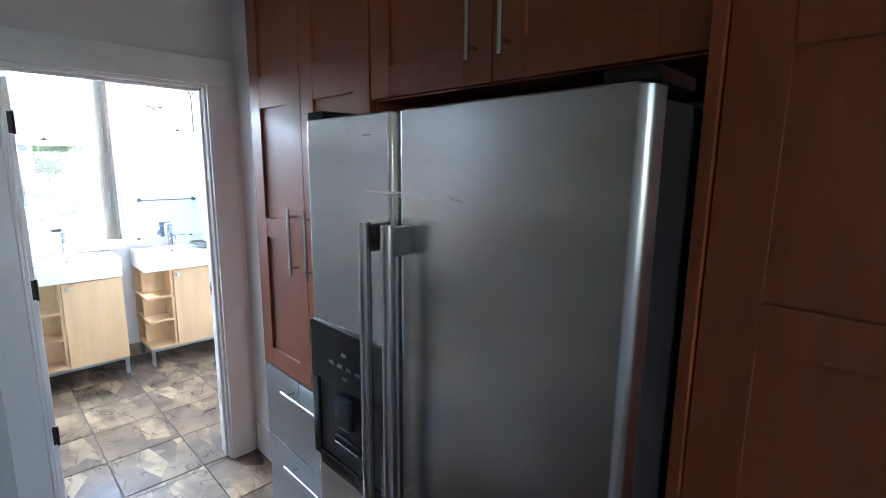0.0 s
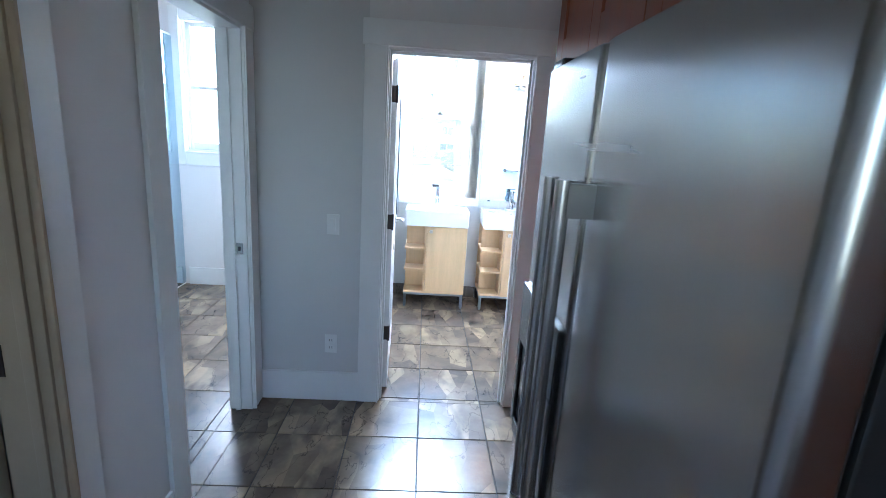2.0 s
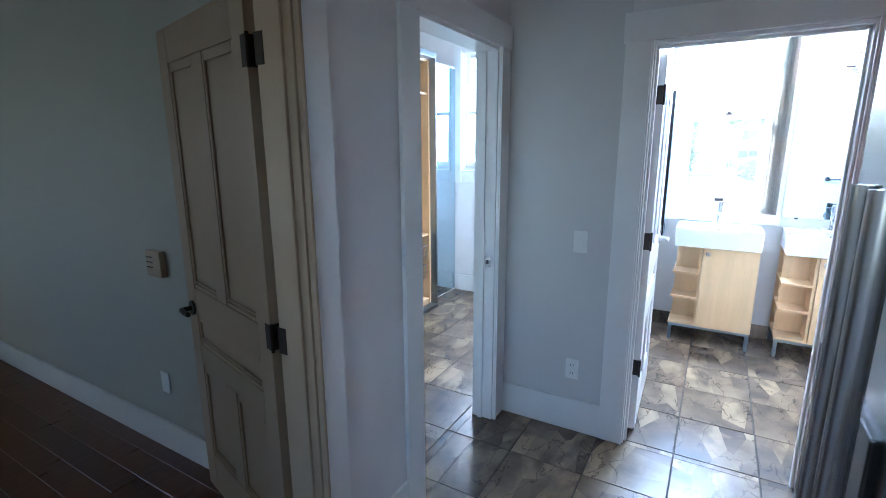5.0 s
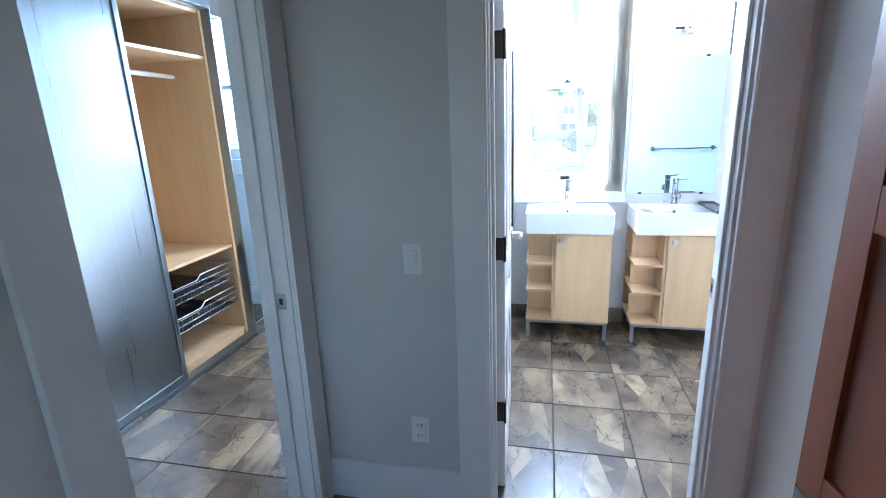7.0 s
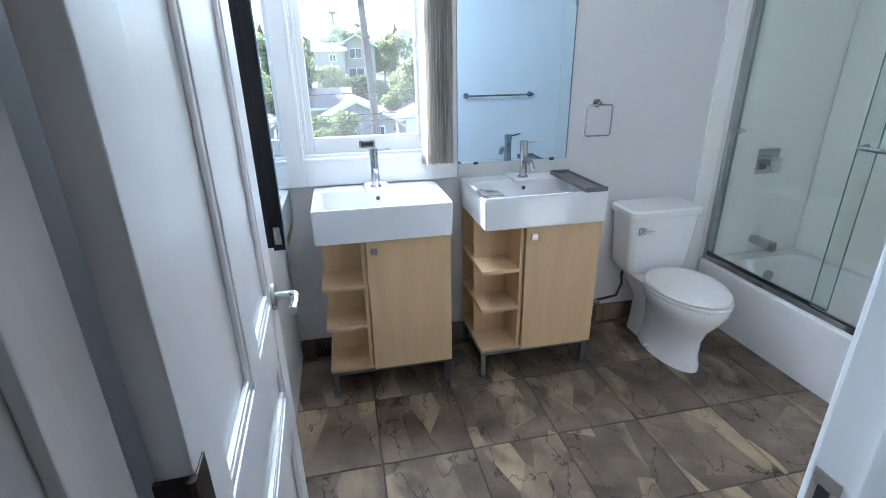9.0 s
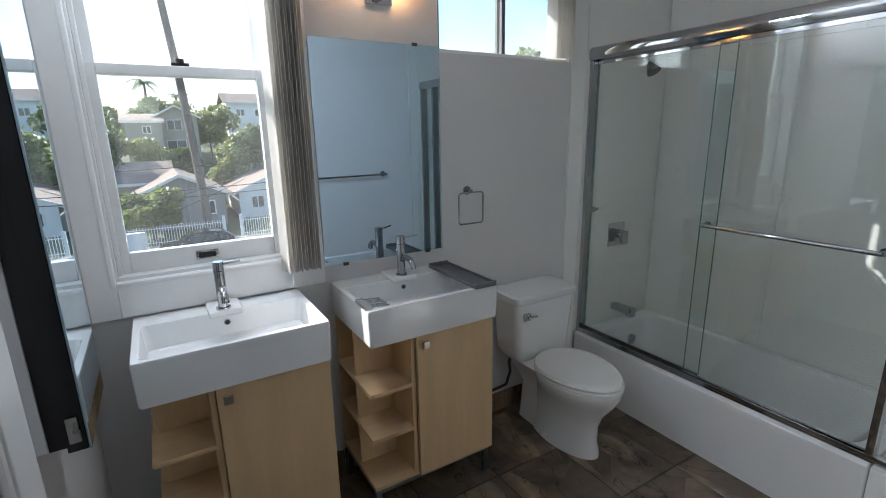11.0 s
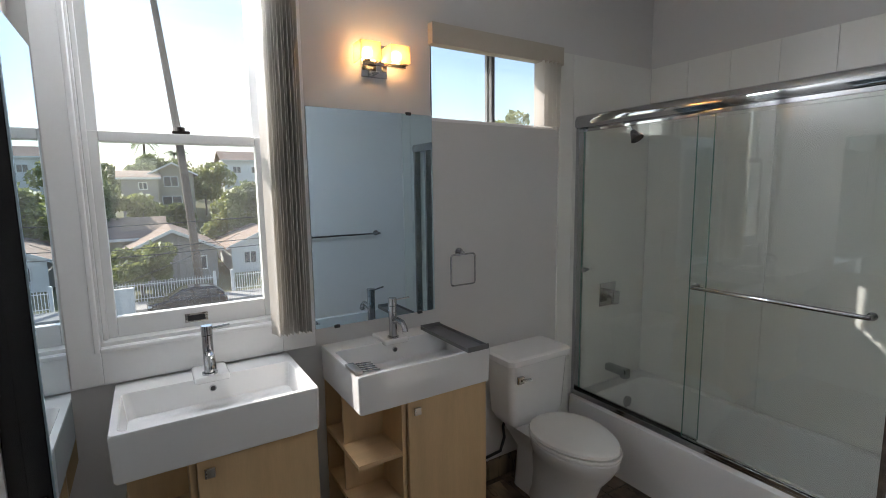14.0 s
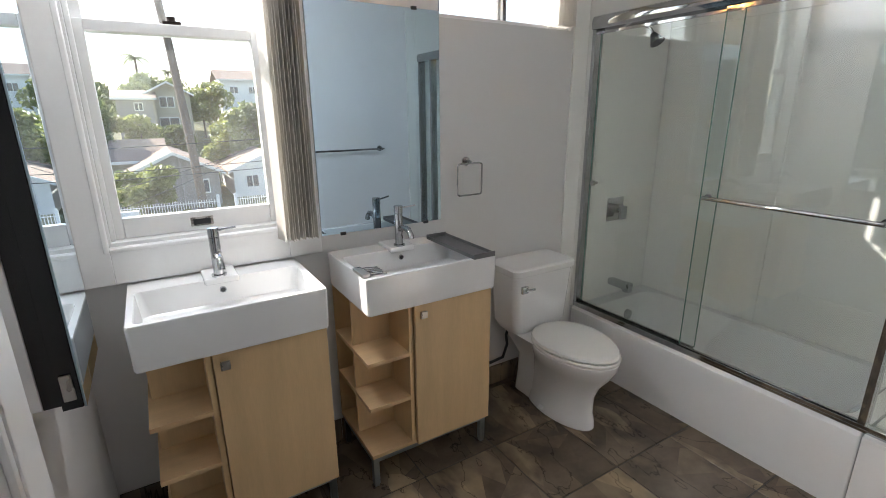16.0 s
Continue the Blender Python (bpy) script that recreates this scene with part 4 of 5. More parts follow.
bm = B(-4.318, -4.302, TY - 0.175, TY - 0.135, 0.65, 0.69, bevel=0.004)
rod(bm, (-4.303, TY - 0.155, 0.67), (-4.30, TY - 0.095, 0.665), 0.007)
part("flush_lever", bm, M_CHROME, t, "chrome flush lever")
part("bowl", loft([ellipse(-4.165, TY, 0.222, 0.108, 0.0, egg=0.05), ellipse(-4.165, TY, 0.220, 0.106, 0.03, egg=0.05), ellipse(-4.165, TY, 0.208, 0.096, 0.08, egg=0.08), ellipse(-4.16, TY, 0.205, 0.096, 0.17, egg=0.08), ellipse(-4.14, TY, 0.212, 0.112, 0.24, egg=0.08),
                   ellipse(-4.105, TY, 0.230, 0.148, 0.31, egg=0.1), ellipse(-4.088, TY, 0.240, 0.178, 0.36, egg=0.12), ellipse(-4.085, TY, 0.242, 0.182, 0.395, egg=0.12), ellipse(-4.085, TY, 0.235, 0.175, 0.402, egg=0.12)]), M_CERAMIC, t)
part("trapway", loft([rrect(-4.48, -4.15, TY - 0.075, TY + 0.075, 0.0, 0.05), rrect(-4.47, -4.15, TY - 0.072, TY + 0.072, 0.1, 0.05), rrect(-4.46, -4.2, TY - 0.075, TY + 0.075, 0.24, 0.05), rrect(-4.50, -4.2, TY - 0.12, TY + 0.12, 0.33, 0.06), rrect(-4.52, -4.2, TY - 0.16, TY + 0.16, 0.40, 0.05)]), M_CERAMIC, t)
part("seat", loft([ellipse(-4.085, TY, 0.243, 0.185, 0.404, egg=0.13), ellipse(-4.085, TY, 0.246, 0.188, 0.412, egg=0.13), ellipse(-4.085, TY, 0.243, 0.185, 0.420, egg=0.13)]), M_SEAT, t, "white plastic seat")
part("lid", loft([ellipse(-4.09, TY, 0.236, 0.180, 0.423, egg=0.14), ellipse(-4.09, TY, 0.242, 0.185, 0.429, egg=0.14), ellipse(-4.09, TY, 0.236, 0.180, 0.440, egg=0.14), ellipse(-4.09, TY, 0.20, 0.15, 0.446, egg=0.14)]), M_SEAT, t, "white closed toilet lid")
for s in (-1, 1):
    part("bolt_cap", R((-4.20, TY + s * 0.098, 0.01), (-4.20, TY + s * 0.112, 0.03), 0.013), M_CERAMIC, t)
t = thing("water_supply", (-4.55, 2.06, 0.17), "dark flexible supply hose with chrome stop valve", "supply hose")
part("valve", rod(R((-4.56, 2.06, 0.17), (-4.49, 2.06, 0.17), 0.012), (-4.50, 2.035, 0.17), (-4.50, 2.085, 0.17), 0.016), M_CHROME, t)
part("hose", tube(bmesh.new(), [(-4.50, 2.07, 0.18), (-4.49, 2.11, 0.19), (-4.46, 2.17, 0.22), (-4.45, 2.19, 0.30), (-4.45, 2.18, 0.36), (-4.45, 2.20, 0.41)], 0.008), M_RUBBER, t)
bm = bmesh.new()
yy = 0.335
while yy < 2.66:
    box(bm, -4.559, -4.548, yy, min(yy + 0.30, 2.665), 0.0, 0.115, bevel=0.0015)
    yy += 0.304
tagged(new("baseboard_bath", mesh_of("baseboard_bath", bm, M_TILE)), "grey brown tile skirting", "baseboard", kind="structure")

# tub, surround and shower screen
t = thing("bathtub", (-3.80, 3.13, 0), "white enamelled alcove bathtub", "bathtub")
a0, a1, b0, b1 = -4.549, -3.062, 2.775, 3.488
part("shell", loft([rrect(a0, a1, b0 + 0.012, b1, 0.0, 0.012), rrect(a0, a1, b0 + 0.008, b1, 0.25, 0.012), rrect(a0, a1, b0, b1, 0.32, 0.02), rrect(a0, a1, b0 + 0.004, b1, 0.352, 0.02), rrect(a0 + 0.004, a1 - 0.004, b0 + 0.02, b1 - 0.004, 0.362, 0.02),
                    rrect(a0 + 0.09, a1 - 0.07, b0 + 0.095, b1 - 0.05, 0.360, 0.09), rrect(a0 + 0.10, a1 - 0.08, b0 + 0.105, b1 - 0.06, 0.34, 0.10), rrect(a0 + 0.15, a1 - 0.22, b0 + 0.14, b1 - 0.10, 0.09, 0.12), rrect(a0 + 0.20, a1 - 0.28, b0 + 0.19, b1 - 0.15, 0.06, 0.12)]), M_TUB, t)
part("overflow_plate", R((a0 + 0.105, 3.20, 0.245), (a0 + 0.128, 3.20, 0.243), 0.036, seg=24), M_CHROME, t, "round chrome overflow plate")
sur = thing("tub_surround", (-4.56, 3.1, 0.36), "glossy off-white tub surround panels", "tub surround")
for y0, y1 in ((2.668, 2.776), (2.778, 3.487)):
    part("panel", B(-4.560, -4.549, y0, y1, 0.0 if y0 < 2.7 else 0.362, 2.385, bevel=0.002), M_SURR, sur)
xs = [-4.548 + 0.247 * k for k in range(9)]
for x0, x1 in zip(xs, xs[1:]):
    part("panel", B(x0, x1 - 0.0015, 3.489, 3.499, 2.03, 2.385, bevel=0.0015), M_SURR, sur)
for x0, x1 in ((xs[0], -3.805), (-3.8035, -3.06), (-3.0585, xs[-1])):
    part("panel", B(x0, x1, 3.489, 3.499, 0.362, 2.0285, bevel=0.0015), M_SURR, sur)
for y0, y1 in ((2.690, 2.776), (2.778, 3.487)):
    part("panel", B(-2.571, -2.5605, y0, y1, 0.0 if y0 < 2.7 else 0.362, 2.385, bevel=0.002), M_SURR, sur)
ledge = thing("tub_ledge", (-2.82, 3.13, 0), "white panelled ledge at the end of the bathtub", "ledge")
part("front", B(-3.058, -2.572, 2.778, 2.80, 0.0, 0.345, bevel=0.002), M_TUB, ledge)
part("top", B(-3.058, -2.572, 2.775, 3.487, 0.345, 0.362, bevel=0.004), M_TUB, ledge)
scr = thing("shower_screen", (-3.80, 2.83, 0.362), "chrome-framed sliding glass shower doors", "shower door")
part("header", loft([[Vector((x, y, z)) for y, z in ((2.797, 1.975), (2.863, 1.975), (2.865, 1.99), (2.865, 2.025), (2.858, 2.038), (2.843, 2.045), (2.817, 2.045), (2.802, 2.038), (2.794, 2.022), (2.791, 2.005), (2.793, 1.988))] for x in (-4.548, -2.573)]), M_CHROME, scr)
part("bottom_track", box(B(-4.548, -2.573, 2.80, 2.862, 0.363, 0.378, bevel=0.002), -4.548, -2.573, 2.80, 2.808, 0.378, 0.392), M_CHROME, scr)
for x in (-4.548, -3.089, -2.80, -2.597):
    part("jamb", B(x, x + 0.025, 2.802, 2.860, 0.378, 1.975, bevel=0.002), M_CHROME, scr)
for x0, x1, y, edge in ((-3.832, -3.092, 2.820, -3.832), (-4.520, -3.772, 2.846, -3.772)):
    pan = part("door_hanger", B(x0, x1, y - 0.008, y + 0.008, 1.955, 1.98, bevel=0.001), M_CHROME, scr, "chrome top edge of a sliding glass door")
    part("bottom_rail", B(x0, x1, y - 0.007, y + 0.007, 0.381, 0.398, bevel=0.001), M_CHROME, pan)
    g = part("pane", B(x0, x1, y - 0.003, y + 0.003, 0.396, 1.957, bevel=0.0008), M_SHOWER, pan, "clear greenish glass")
    g.visible_shadow = False
    for e in (x0 - 0.0035, x1 + 0.0005):
        part("glass_edge", B(e, e + 0.003, y - 0.003, y + 0.003, 0.398, 1.955), M_EDGE, pan, "green polished glass edge")
for x0, x1 in ((-3.064, -2.80), (-2.775, -2.597)):
    g = part("fixed_pane", B(x0, x1, 2.828, 2.834, 0.379, 1.975, bevel=0.0008), M_SHOWER, scr, "clear greenish fixed glass")
    g.visible_shadow = False
bm = R((-3.80, 2.775, 1.165), (-3.15, 2.775, 1.165), 0.0095, seg=14)
for x in (-3.795, -3.155):
    rod(bm, (x, 2.775, 1.165), (x, 2.817, 1.165), 0.010)
    rod(bm, (x, 2.811, 1.165), (x, 2.817, 1.165), 0.016)
part("towel_rail", bm, M_CHROME, scr, "chrome towel rail on the glass")
part("pull_knob", rod(R((-4.47, 2.842, 1.15), (-4.47, 2.81, 1.15), 0.008), (-4.47, 2.815, 1.15), (-4.47, 2.798, 1.15), 0.015, seg=16), M_CHROME, scr)
t = thing("shower_valve", (-4.55, 3.12, 0.95), "square chrome shower valve with lever", "shower valve")
part("plate", B(-4.549, -4.543, 3.045, 3.195, 0.875, 1.025, bevel=0.003), M_CHROME, t)
part("lever", box(R((-4.545, 3.12, 0.955), (-4.49, 3.12, 0.955), 0.028, seg=18), -4.505, -4.485, 3.105, 3.165, 0.89, 0.975, bevel=0.006), M_CHROME, t)
t = thing("tub_spout", (-4.55, 3.14, 0.46), "chrome tub spout below the valve", "tub spout")
part("spout", box(B(-4.549, -4.40, 3.115, 3.165, 0.44, 0.485, bevel=0.008), -4.43, -4.385, 3.113, 3.167, 0.425, 0.487, bevel=0.008), M_CHROME, t)
t = thing("shower", (-4.55, 3.15, 2.0), "dark chrome shower head on a bent arm", "shower head")
part("arm", tube(bmesh.new(), [(-4.549, 3.15, 2.02), (-4.49, 3.15, 2.02), (-4.44, 3.15, 1.99), (-4.42, 3.15, 1.96)], 0.009), M_CHROME, t)
part("head", R((-4.425, 3.15, 1.965), (-4.39, 3.15, 1.915), 0.015, 0.04, seg=20), M_DARK, t)

# gathered vertical blind beside the window
t = thing("vertical_blind", (-4.53, 1.13, 1.06), "gathered beige vertical blind slats beside the window", "blind")
part("head_rail", B(-4.533, -4.49, 0.40, 1.21, 2.70, 2.735, bevel=0.002), M_VALANCE, t)
for k in range(11):
    y = 1.045 + 0.0125 * k
    bm = bmesh.new()
    n = 4
    pts = [(-4.535 + 0.085 * j / n, y - 0.008 + 0.014 * j / n + 0.005 * math.sin(math.pi * j / n) + 0.002 * (k % 3)) for j in range(n + 1)]
    lo = [[bm.verts.new((px, py + d, 1.062 + 0.004 * (k % 2))) for px, py in pts] for d in (0, 0.001)]
    hi = [[bm.verts.new((px, py + d, 2.70)) for px, py in pts] for d in (0, 0.001)]
    for s in (0, 1):
        for j in range(n):
            bm.faces.new((lo[s][j], lo[s][j + 1], hi[s][j + 1], hi[s][j]))
    for j in range(n):
        bm.faces.new((lo[0][j], lo[1][j], lo[1][j + 1], lo[0][j + 1]))
    for j in (0, n):
        bm.faces.new((lo[0][j], hi[0][j], hi[1][j], lo[1][j]))
    part("slat", bm, M_BLIND, t)

# ---- closet ----
t = thing("wardrobe", (-3.3, -2.0, 0), "birch wardrobe with shelves and brushed metal sliding door", "wardrobe")
WF, WB = -1.70, -2.37
for x0, x1 in ((-3.925, -3.90), (-2.62, -2.59), (-1.40, -1.375)):
    part("side_panel", B(x0, x1, WB, WF, 0.0, 2.40, bevel=0.001), M_BIRCH, t)
part("back_panel", B(-3.90, -1.40, WB, WB + 0.012, 0.0, 2.38), M_BIRCH, t)
for z0 in (0.06, 0.74, 2.085, 2.38):
    for a, b in ((-3.90, -2.62), (-2.59, -1.40)):
        part("shelf", B(a, b, WB + 0.013, WF - 0.012, z0, z0 + 0.022, bevel=0.001), M_BIRCH_S, t)
part("plinth", B(-3.90, -1.40, WF - 0.05, WF - 0.02, 0.0, 0.06), M_BIRCH, t)
for tz in ((0.0, 0.03), (2.405, 2.46)):
    part("track", B(-3.925, -1.375, WF, WF + 0.08, *tz, bevel=0.002), M_ALU, t, "aluminium sliding track")
part("edge_trim", B(-3.94, -3.925, WF - 0.02, WF + 0.07, 0.0, 2.46, bevel=0.002), M_ALU, t)
part("clothes_rail", R((-3.90, -1.98, 1.985), (-2.62, -1.98, 1.985), 0.016), M_PLATE, t, "white clothes rail")
for x0, x1, y in ((-3.165, -2.25, WF + 0.045), (-2.28, -1.38, WF + 0.012)):
    bm = bmesh.new()
    for b in ((x0, x0 + 0.035, y, y + 0.028, 0.035, 2.40), (x1 - 0.035, x1, y, y + 0.028, 0.035, 2.40), (x0 + 0.035, x1 - 0.035, y, y + 0.028, 0.035, 0.085), (x0 + 0.035, x1 - 0.035, y, y + 0.028, 2.36, 2.40)):
        box(bm, *b, bevel=0.003)
    d = part("sliding_door", bm, M_ALU, t, "brushed aluminium sliding door")
    part("panel", B(x0 + 0.035, x1 - 0.035, y + 0.008, y + 0.018, 0.085, 2.36), M_ALU, d)
    part("panel_joint", B(x0 + 0.035, x1 - 0.035, y + 0.018, y + 0.0205, 1.435, 1.441), M_ALU, d)
m = thing("standing_mirror", (-4.24, -1.75, 0), "tall frameless mirror panel beside the wardrobe", "mirror")
part("mirror", B(-4.545, -3.942, -1.765, -1.755, 0.02, 2.40, bevel=0.001), M_MIRROR, m)
part("backing", B(-4.548, -3.942, -1.80, -1.766, 0.0, 2.42), M_TRIM, m)


def basket(z):
    t = thing("wire_basket", (-3.26, -2.03, z), "dark mesh pull-out wire basket in the wardrobe", "basket", "wire baskets")
    x0, x1, y0, y1, h = -3.895, -2.63, -2.33, WF - 0.03, 0.13
    for k in range(4):
        zz = z + h * k / 3
        loop = [(x0, y0, zz), (x1, y0, zz), (x1, y1, zz)]
        front = [(x1, y1, zz), (-3.1, y1, zz), (-3.14, y1, zz - 0.03 * (k == 3)), (-3.5, y1, zz - 0.03 * (k == 3)), (-3.54, y1, zz), (x0, y1, zz)]
        part("wire_ring", tube(bmesh.new(), loop + front[1:] + [(x0, y0, zz)], 0.005 if k == 3 else 0.0025, 6), M_WIRE, t)
    bm = bmesh.new()
    for k in range(42):
        xx = x0 + (x1 - x0) * k / 41
        tube(bm, [(xx, y1, z + h - 0.032), (xx, y1 - 0.005, z), (xx, y0, z), (xx, y0, z + h)], 0.0018, 4)
    tagged(part("mesh", bm, M_WIRE, t), kind="stuff")
    part("liner", B(x0 + 0.01, x1 - 0.01, y0 + 0.01, y1 - 0.015, z - 0.008, z - 0.003), M_DARK, t)


for z in (0.30, 0.50):
    basket(z)

# ---- outside ----
# assumed eave out of view, added to keep sun off the upper panes
single("sun_block_overhang", B(-5.36, -4.72, -3.0, 4.2, 2.86, 2.98, bevel=0.01), M_TRIM, "unseen white overhang added above the windows to block high sun", "roof", kind="structure")
GZ = -6.0
bm = bmesh.new()
nx, ny = 40, 50
grid = []
for i in range(nx + 1):
    x = -8.0 - (i / nx) ** 1.6 * 600 + (60 if i == 0 else 0)
    row = []
    for j in range(ny + 1):
        y = -350 + 700 * j / ny
        far = max(0.0, -x - 55)
        z = GZ + 0.12 * min(far, 110) + (1.5 * noise.noise(Vector((x * 0.02, y * 0.02, 3))) if far > 0 else 0)
        row.append(bm.verts.new((x, y, z)))
    grid.append(row)
for i in range(nx):
    for j in range(ny):
        bm.faces.new((grid[i][j], grid[i + 1][j], grid[i + 1][j + 1], grid[i][j + 1]))
tagged(new("ground", mesh_of("ground", bm, M_GRASS)), "hilly dry ground with patchy grass", "ground", kind="structure")
single("road", B(-38.0, -30.0, -120, 120, GZ - 0.3, GZ + 0.02), M_ASPHALT, "grey asphalt street below", "road", kind="structure")
single("pavement", B(-40.6, -38.0, -120, 120, GZ - 0.3, GZ + 0.15, bevel=0.03), M_CONCRETE, "pale concrete pavement with kerb", "pavement", kind="structure")
single("pavement", B(-30.0, -27.5, -120, 120, GZ - 0.3, GZ + 0.15, bevel=0.03), M_CONCRETE, "pale concrete pavement with kerb", "pavement", kind="structure")
single("garden_wall", B(-36.6, -36.2, -3.0, -0.35, GZ + 0.02, GZ + 1.9, bevel=0.03), M_WHITE, "white painted block wall beside the street", "wall")


def gable_house(x, y, w, d, z0, eave, ridge, stucco, label, along="x", windows=(), over=0.5):
    h = thing("house", (x - d / 2, y, z0), label, "house")
    part("wall", B(x - d, x, y - w / 2, y + w / 2, z0 - 1, eave), stucco, h)
    bm = bmesh.new()
    if along == "x":
        prof = [(y - w / 2 - over, eave - 0.15), (y, ridge), (y + w / 2 + over, eave - 0.15), (y + w / 2 + over, eave - 0.33), (y, ridge - 0.2), (y - w / 2 - over, eave - 0.33)]
        part("roof", loft([[Vector((xx, a, b)) for a, b in prof] for xx in (x - d - over, x + over)]), M_SHINGLE, h)
        part("gable", loft([[Vector((xx, a, b)) for a, b in ((y - w / 2, eave - 0.1), (y, ridge - 0.21), (y + w / 2, eave - 0.1))] for xx in (x - d, x - 0.02)]), stucco, h)
        for s in (-1, 1):
            n = Vector((0, s * (w / 2 + over), eave - 0.15 - ridge))
            bm = loft([[Vector((xx, y, ridge + 0.02)), Vector((xx, y, ridge - 0.24)), Vector((xx, y + n.y, ridge + n.z - 0.22)), Vector((xx, y + n.y, ridge + n.z + 0.03))] for xx in (x + over - 0.02, x + over + 0.06)])
            part("barge_board", bm, M_WHITE, h, "white barge board")
    else:
        prof = [(x + over, eave - 0.15), (x - d / 2, ridge), (x - d - over, eave - 0.15), (x - d - over, eave - 0.33), (x - d / 2, ridge - 0.2), (x + over, eave - 0.33)]
        part("roof", loft([[Vector((a, yy, b)) for a, b in prof] for yy in (y - w / 2 - over, y + w / 2 + over)]), M_SHINGLE, h)
        part("fascia", B(x + over - 0.02, x + over + 0.05, y - w / 2 - over, y + w / 2 + over, eave - 0.36, eave - 0.12), M_WHITE, h, "white fascia board")
    for yy, zz, ww, hh in windows:
        wd = part("window", B(x - 0.03, x + 0.06, yy - ww / 2, yy + ww / 2, zz - hh / 2, zz + hh / 2, bevel=0.02), M_WHITE, h, "white framed window")
        k = 2 if ww > 0.8 else 1
        for i in range(k):
            a = yy - ww / 2 + 0.1 + i * (ww - 0.1) / k
            part("pane", B(x + 0.05, x + 0.075, a, a + (ww - 0.1) / k - 0.1, zz - hh / 2 + 0.1, zz + hh / 2 - 0.1), M_DKGLASS, wd)
    return h


gable_house(-47.5, 2.3, 6.6, 11, GZ, -3.1, -1.45, M_STUCCO2, "single-storey house with a grey gable and white trim", "x", [(1.6, -4.6, 1.0, 2.0), (4.3, -4.4, 1.0, 1.2)])
gable_house(-54.0, -1.2, 6.0, 8, GZ, -2.4, -0.8, M_STUCCO, "low house with a brown shingle roof behind trees", "y", [])
gable_house(-50.0, 10.4, 6.6, 10, GZ, -3.4, -1.9, M_WHITE, "single-storey white house with a brown shingle roof", "x", [(8.7, -4.6, 1.2, 1.2), (11.2, -4.5, 1.4, 1.2)])
gable_house(-78.0, 4.1, 5.2, 9, -3.6, 4.1, 5.6, M_STUCCO, "two-storey tan house on the slope", "x", [(3.9, 3.0, 1.8, 1.4), (3.9, 0.4, 2.4, 1.3)])
gable_house(-76.0, 0.2, 4.0, 6, -3.6, 3.6, 4.5, M_STUCCO2, "grey wing house on the slope", "y", [(0.6, 2.4, 1.0, 1.0)])
gable_house(-92.0, 17.0, 9.0, 8, 0.0, 7.0, 8.6, M_WHITE, "white house near the top of the hill", "y", [(14.6, 5.2, 1.4, 1.2), (17.6, 5.2, 1.4, 1.2)])

# white picket fence along the far pavement
fence = thing("fence", (-41.0, 4.0, GZ), "white metal picket fence along the pavement", "fence")
for a, b in ((-4.0, 4.6), (5.8, 16.0)):
    for zz in (0.25, 1.25):
        part("rail", B(-41.02, -40.98, a, b, GZ + zz, GZ + zz + 0.05), M_WHITE, fence)
    pk = mesh_of("picket", B(-0.015, 0.015, -0.02, 0.02, 0, 1.45), M_WHITE)
    y = a
    while y <= b:
        ob = new("picket", pk)
        ob.parent = fence
        ob.location = (-0.04, y - 4.0, 0)
        y += 0.17
for y in (4.6, 5.8):
    part("post", B(-41.1, -40.9, y - 0.1, y + 0.1, GZ, GZ + 1.75, bevel=0.02), M_WHITE, fence)

# parked car
car = thing("car", (-36.3, 2.5, GZ + 0.02), "dark parked sport utility car on the street", "car")
cx, cz = -36.3, GZ + 0.02


def car_loop(y, z_low, z_high, half, cut):
    return [Vector((cx - half, y, z_low)), Vector((cx + half, y, z_low)), Vector((cx + half, y, z_high - cut)), Vector((cx + half - cut, y, z_high)), Vector((cx - half + cut, y, z_high)), Vector((cx - half, y, z_high - cut))]


part("body", loft([car_loop(0.25 + a, cz + lo, cz + hi, hf, 0.12) for a, lo, hi, hf in ((0, 0.45, 0.75, 0.7), (0.12, 0.3, 0.85, 0.85), (0.9, 0.28, 0.98, 0.9), (1.3, 0.28, 1.03, 0.92), (3.6, 0.28, 1.06, 0.92), (4.3, 0.3, 1.0, 0.88), (4.45, 0.4, 0.85, 0.75))]), M_CARPAINT, car)
part("cabin", loft([car_loop(0.25 + a, cz + 0.95, cz + hi, hf, 0.15) for a, hi, hf in ((1.15, 1.12, 0.8), (1.9, 1.58, 0.72), (2.6, 1.66, 0.72), (3.7, 1.58, 0.7), (4.3, 1.12, 0.75))]), M_CARPAINT, car)
for a, b in ((1.75, 2.45), (2.52, 3.3), (3.36, 3.85)):
    part("side_window", B(cx + 0.69, cx + 0.80, 0.25 + a, 0.25 + b, cz + 1.06, cz + 1.46, bevel=0.05), M_DKGLASS, car)
for a in (0.9, 3.65):
    for s in (-1, 1):
        w = part("tyre", R((cx + s * 0.70, 0.25 + a, cz + 0.34), (cx + s * 0.94, 0.25 + a, cz + 0.34), 0.34, seg=24), M_RUBBER, car)
        part("rim", R((cx + s * 0.80, 0.25 + a, cz + 0.34), (cx + s * 0.955, 0.25 + a, cz + 0.34), 0.21, seg=14), M_SATIN, w)
part("headlight", B(cx + 0.62, cx + 0.86, 0.28, 0.5, cz + 0.66, cz + 0.78, bevel=0.03), M_PLATE, car)


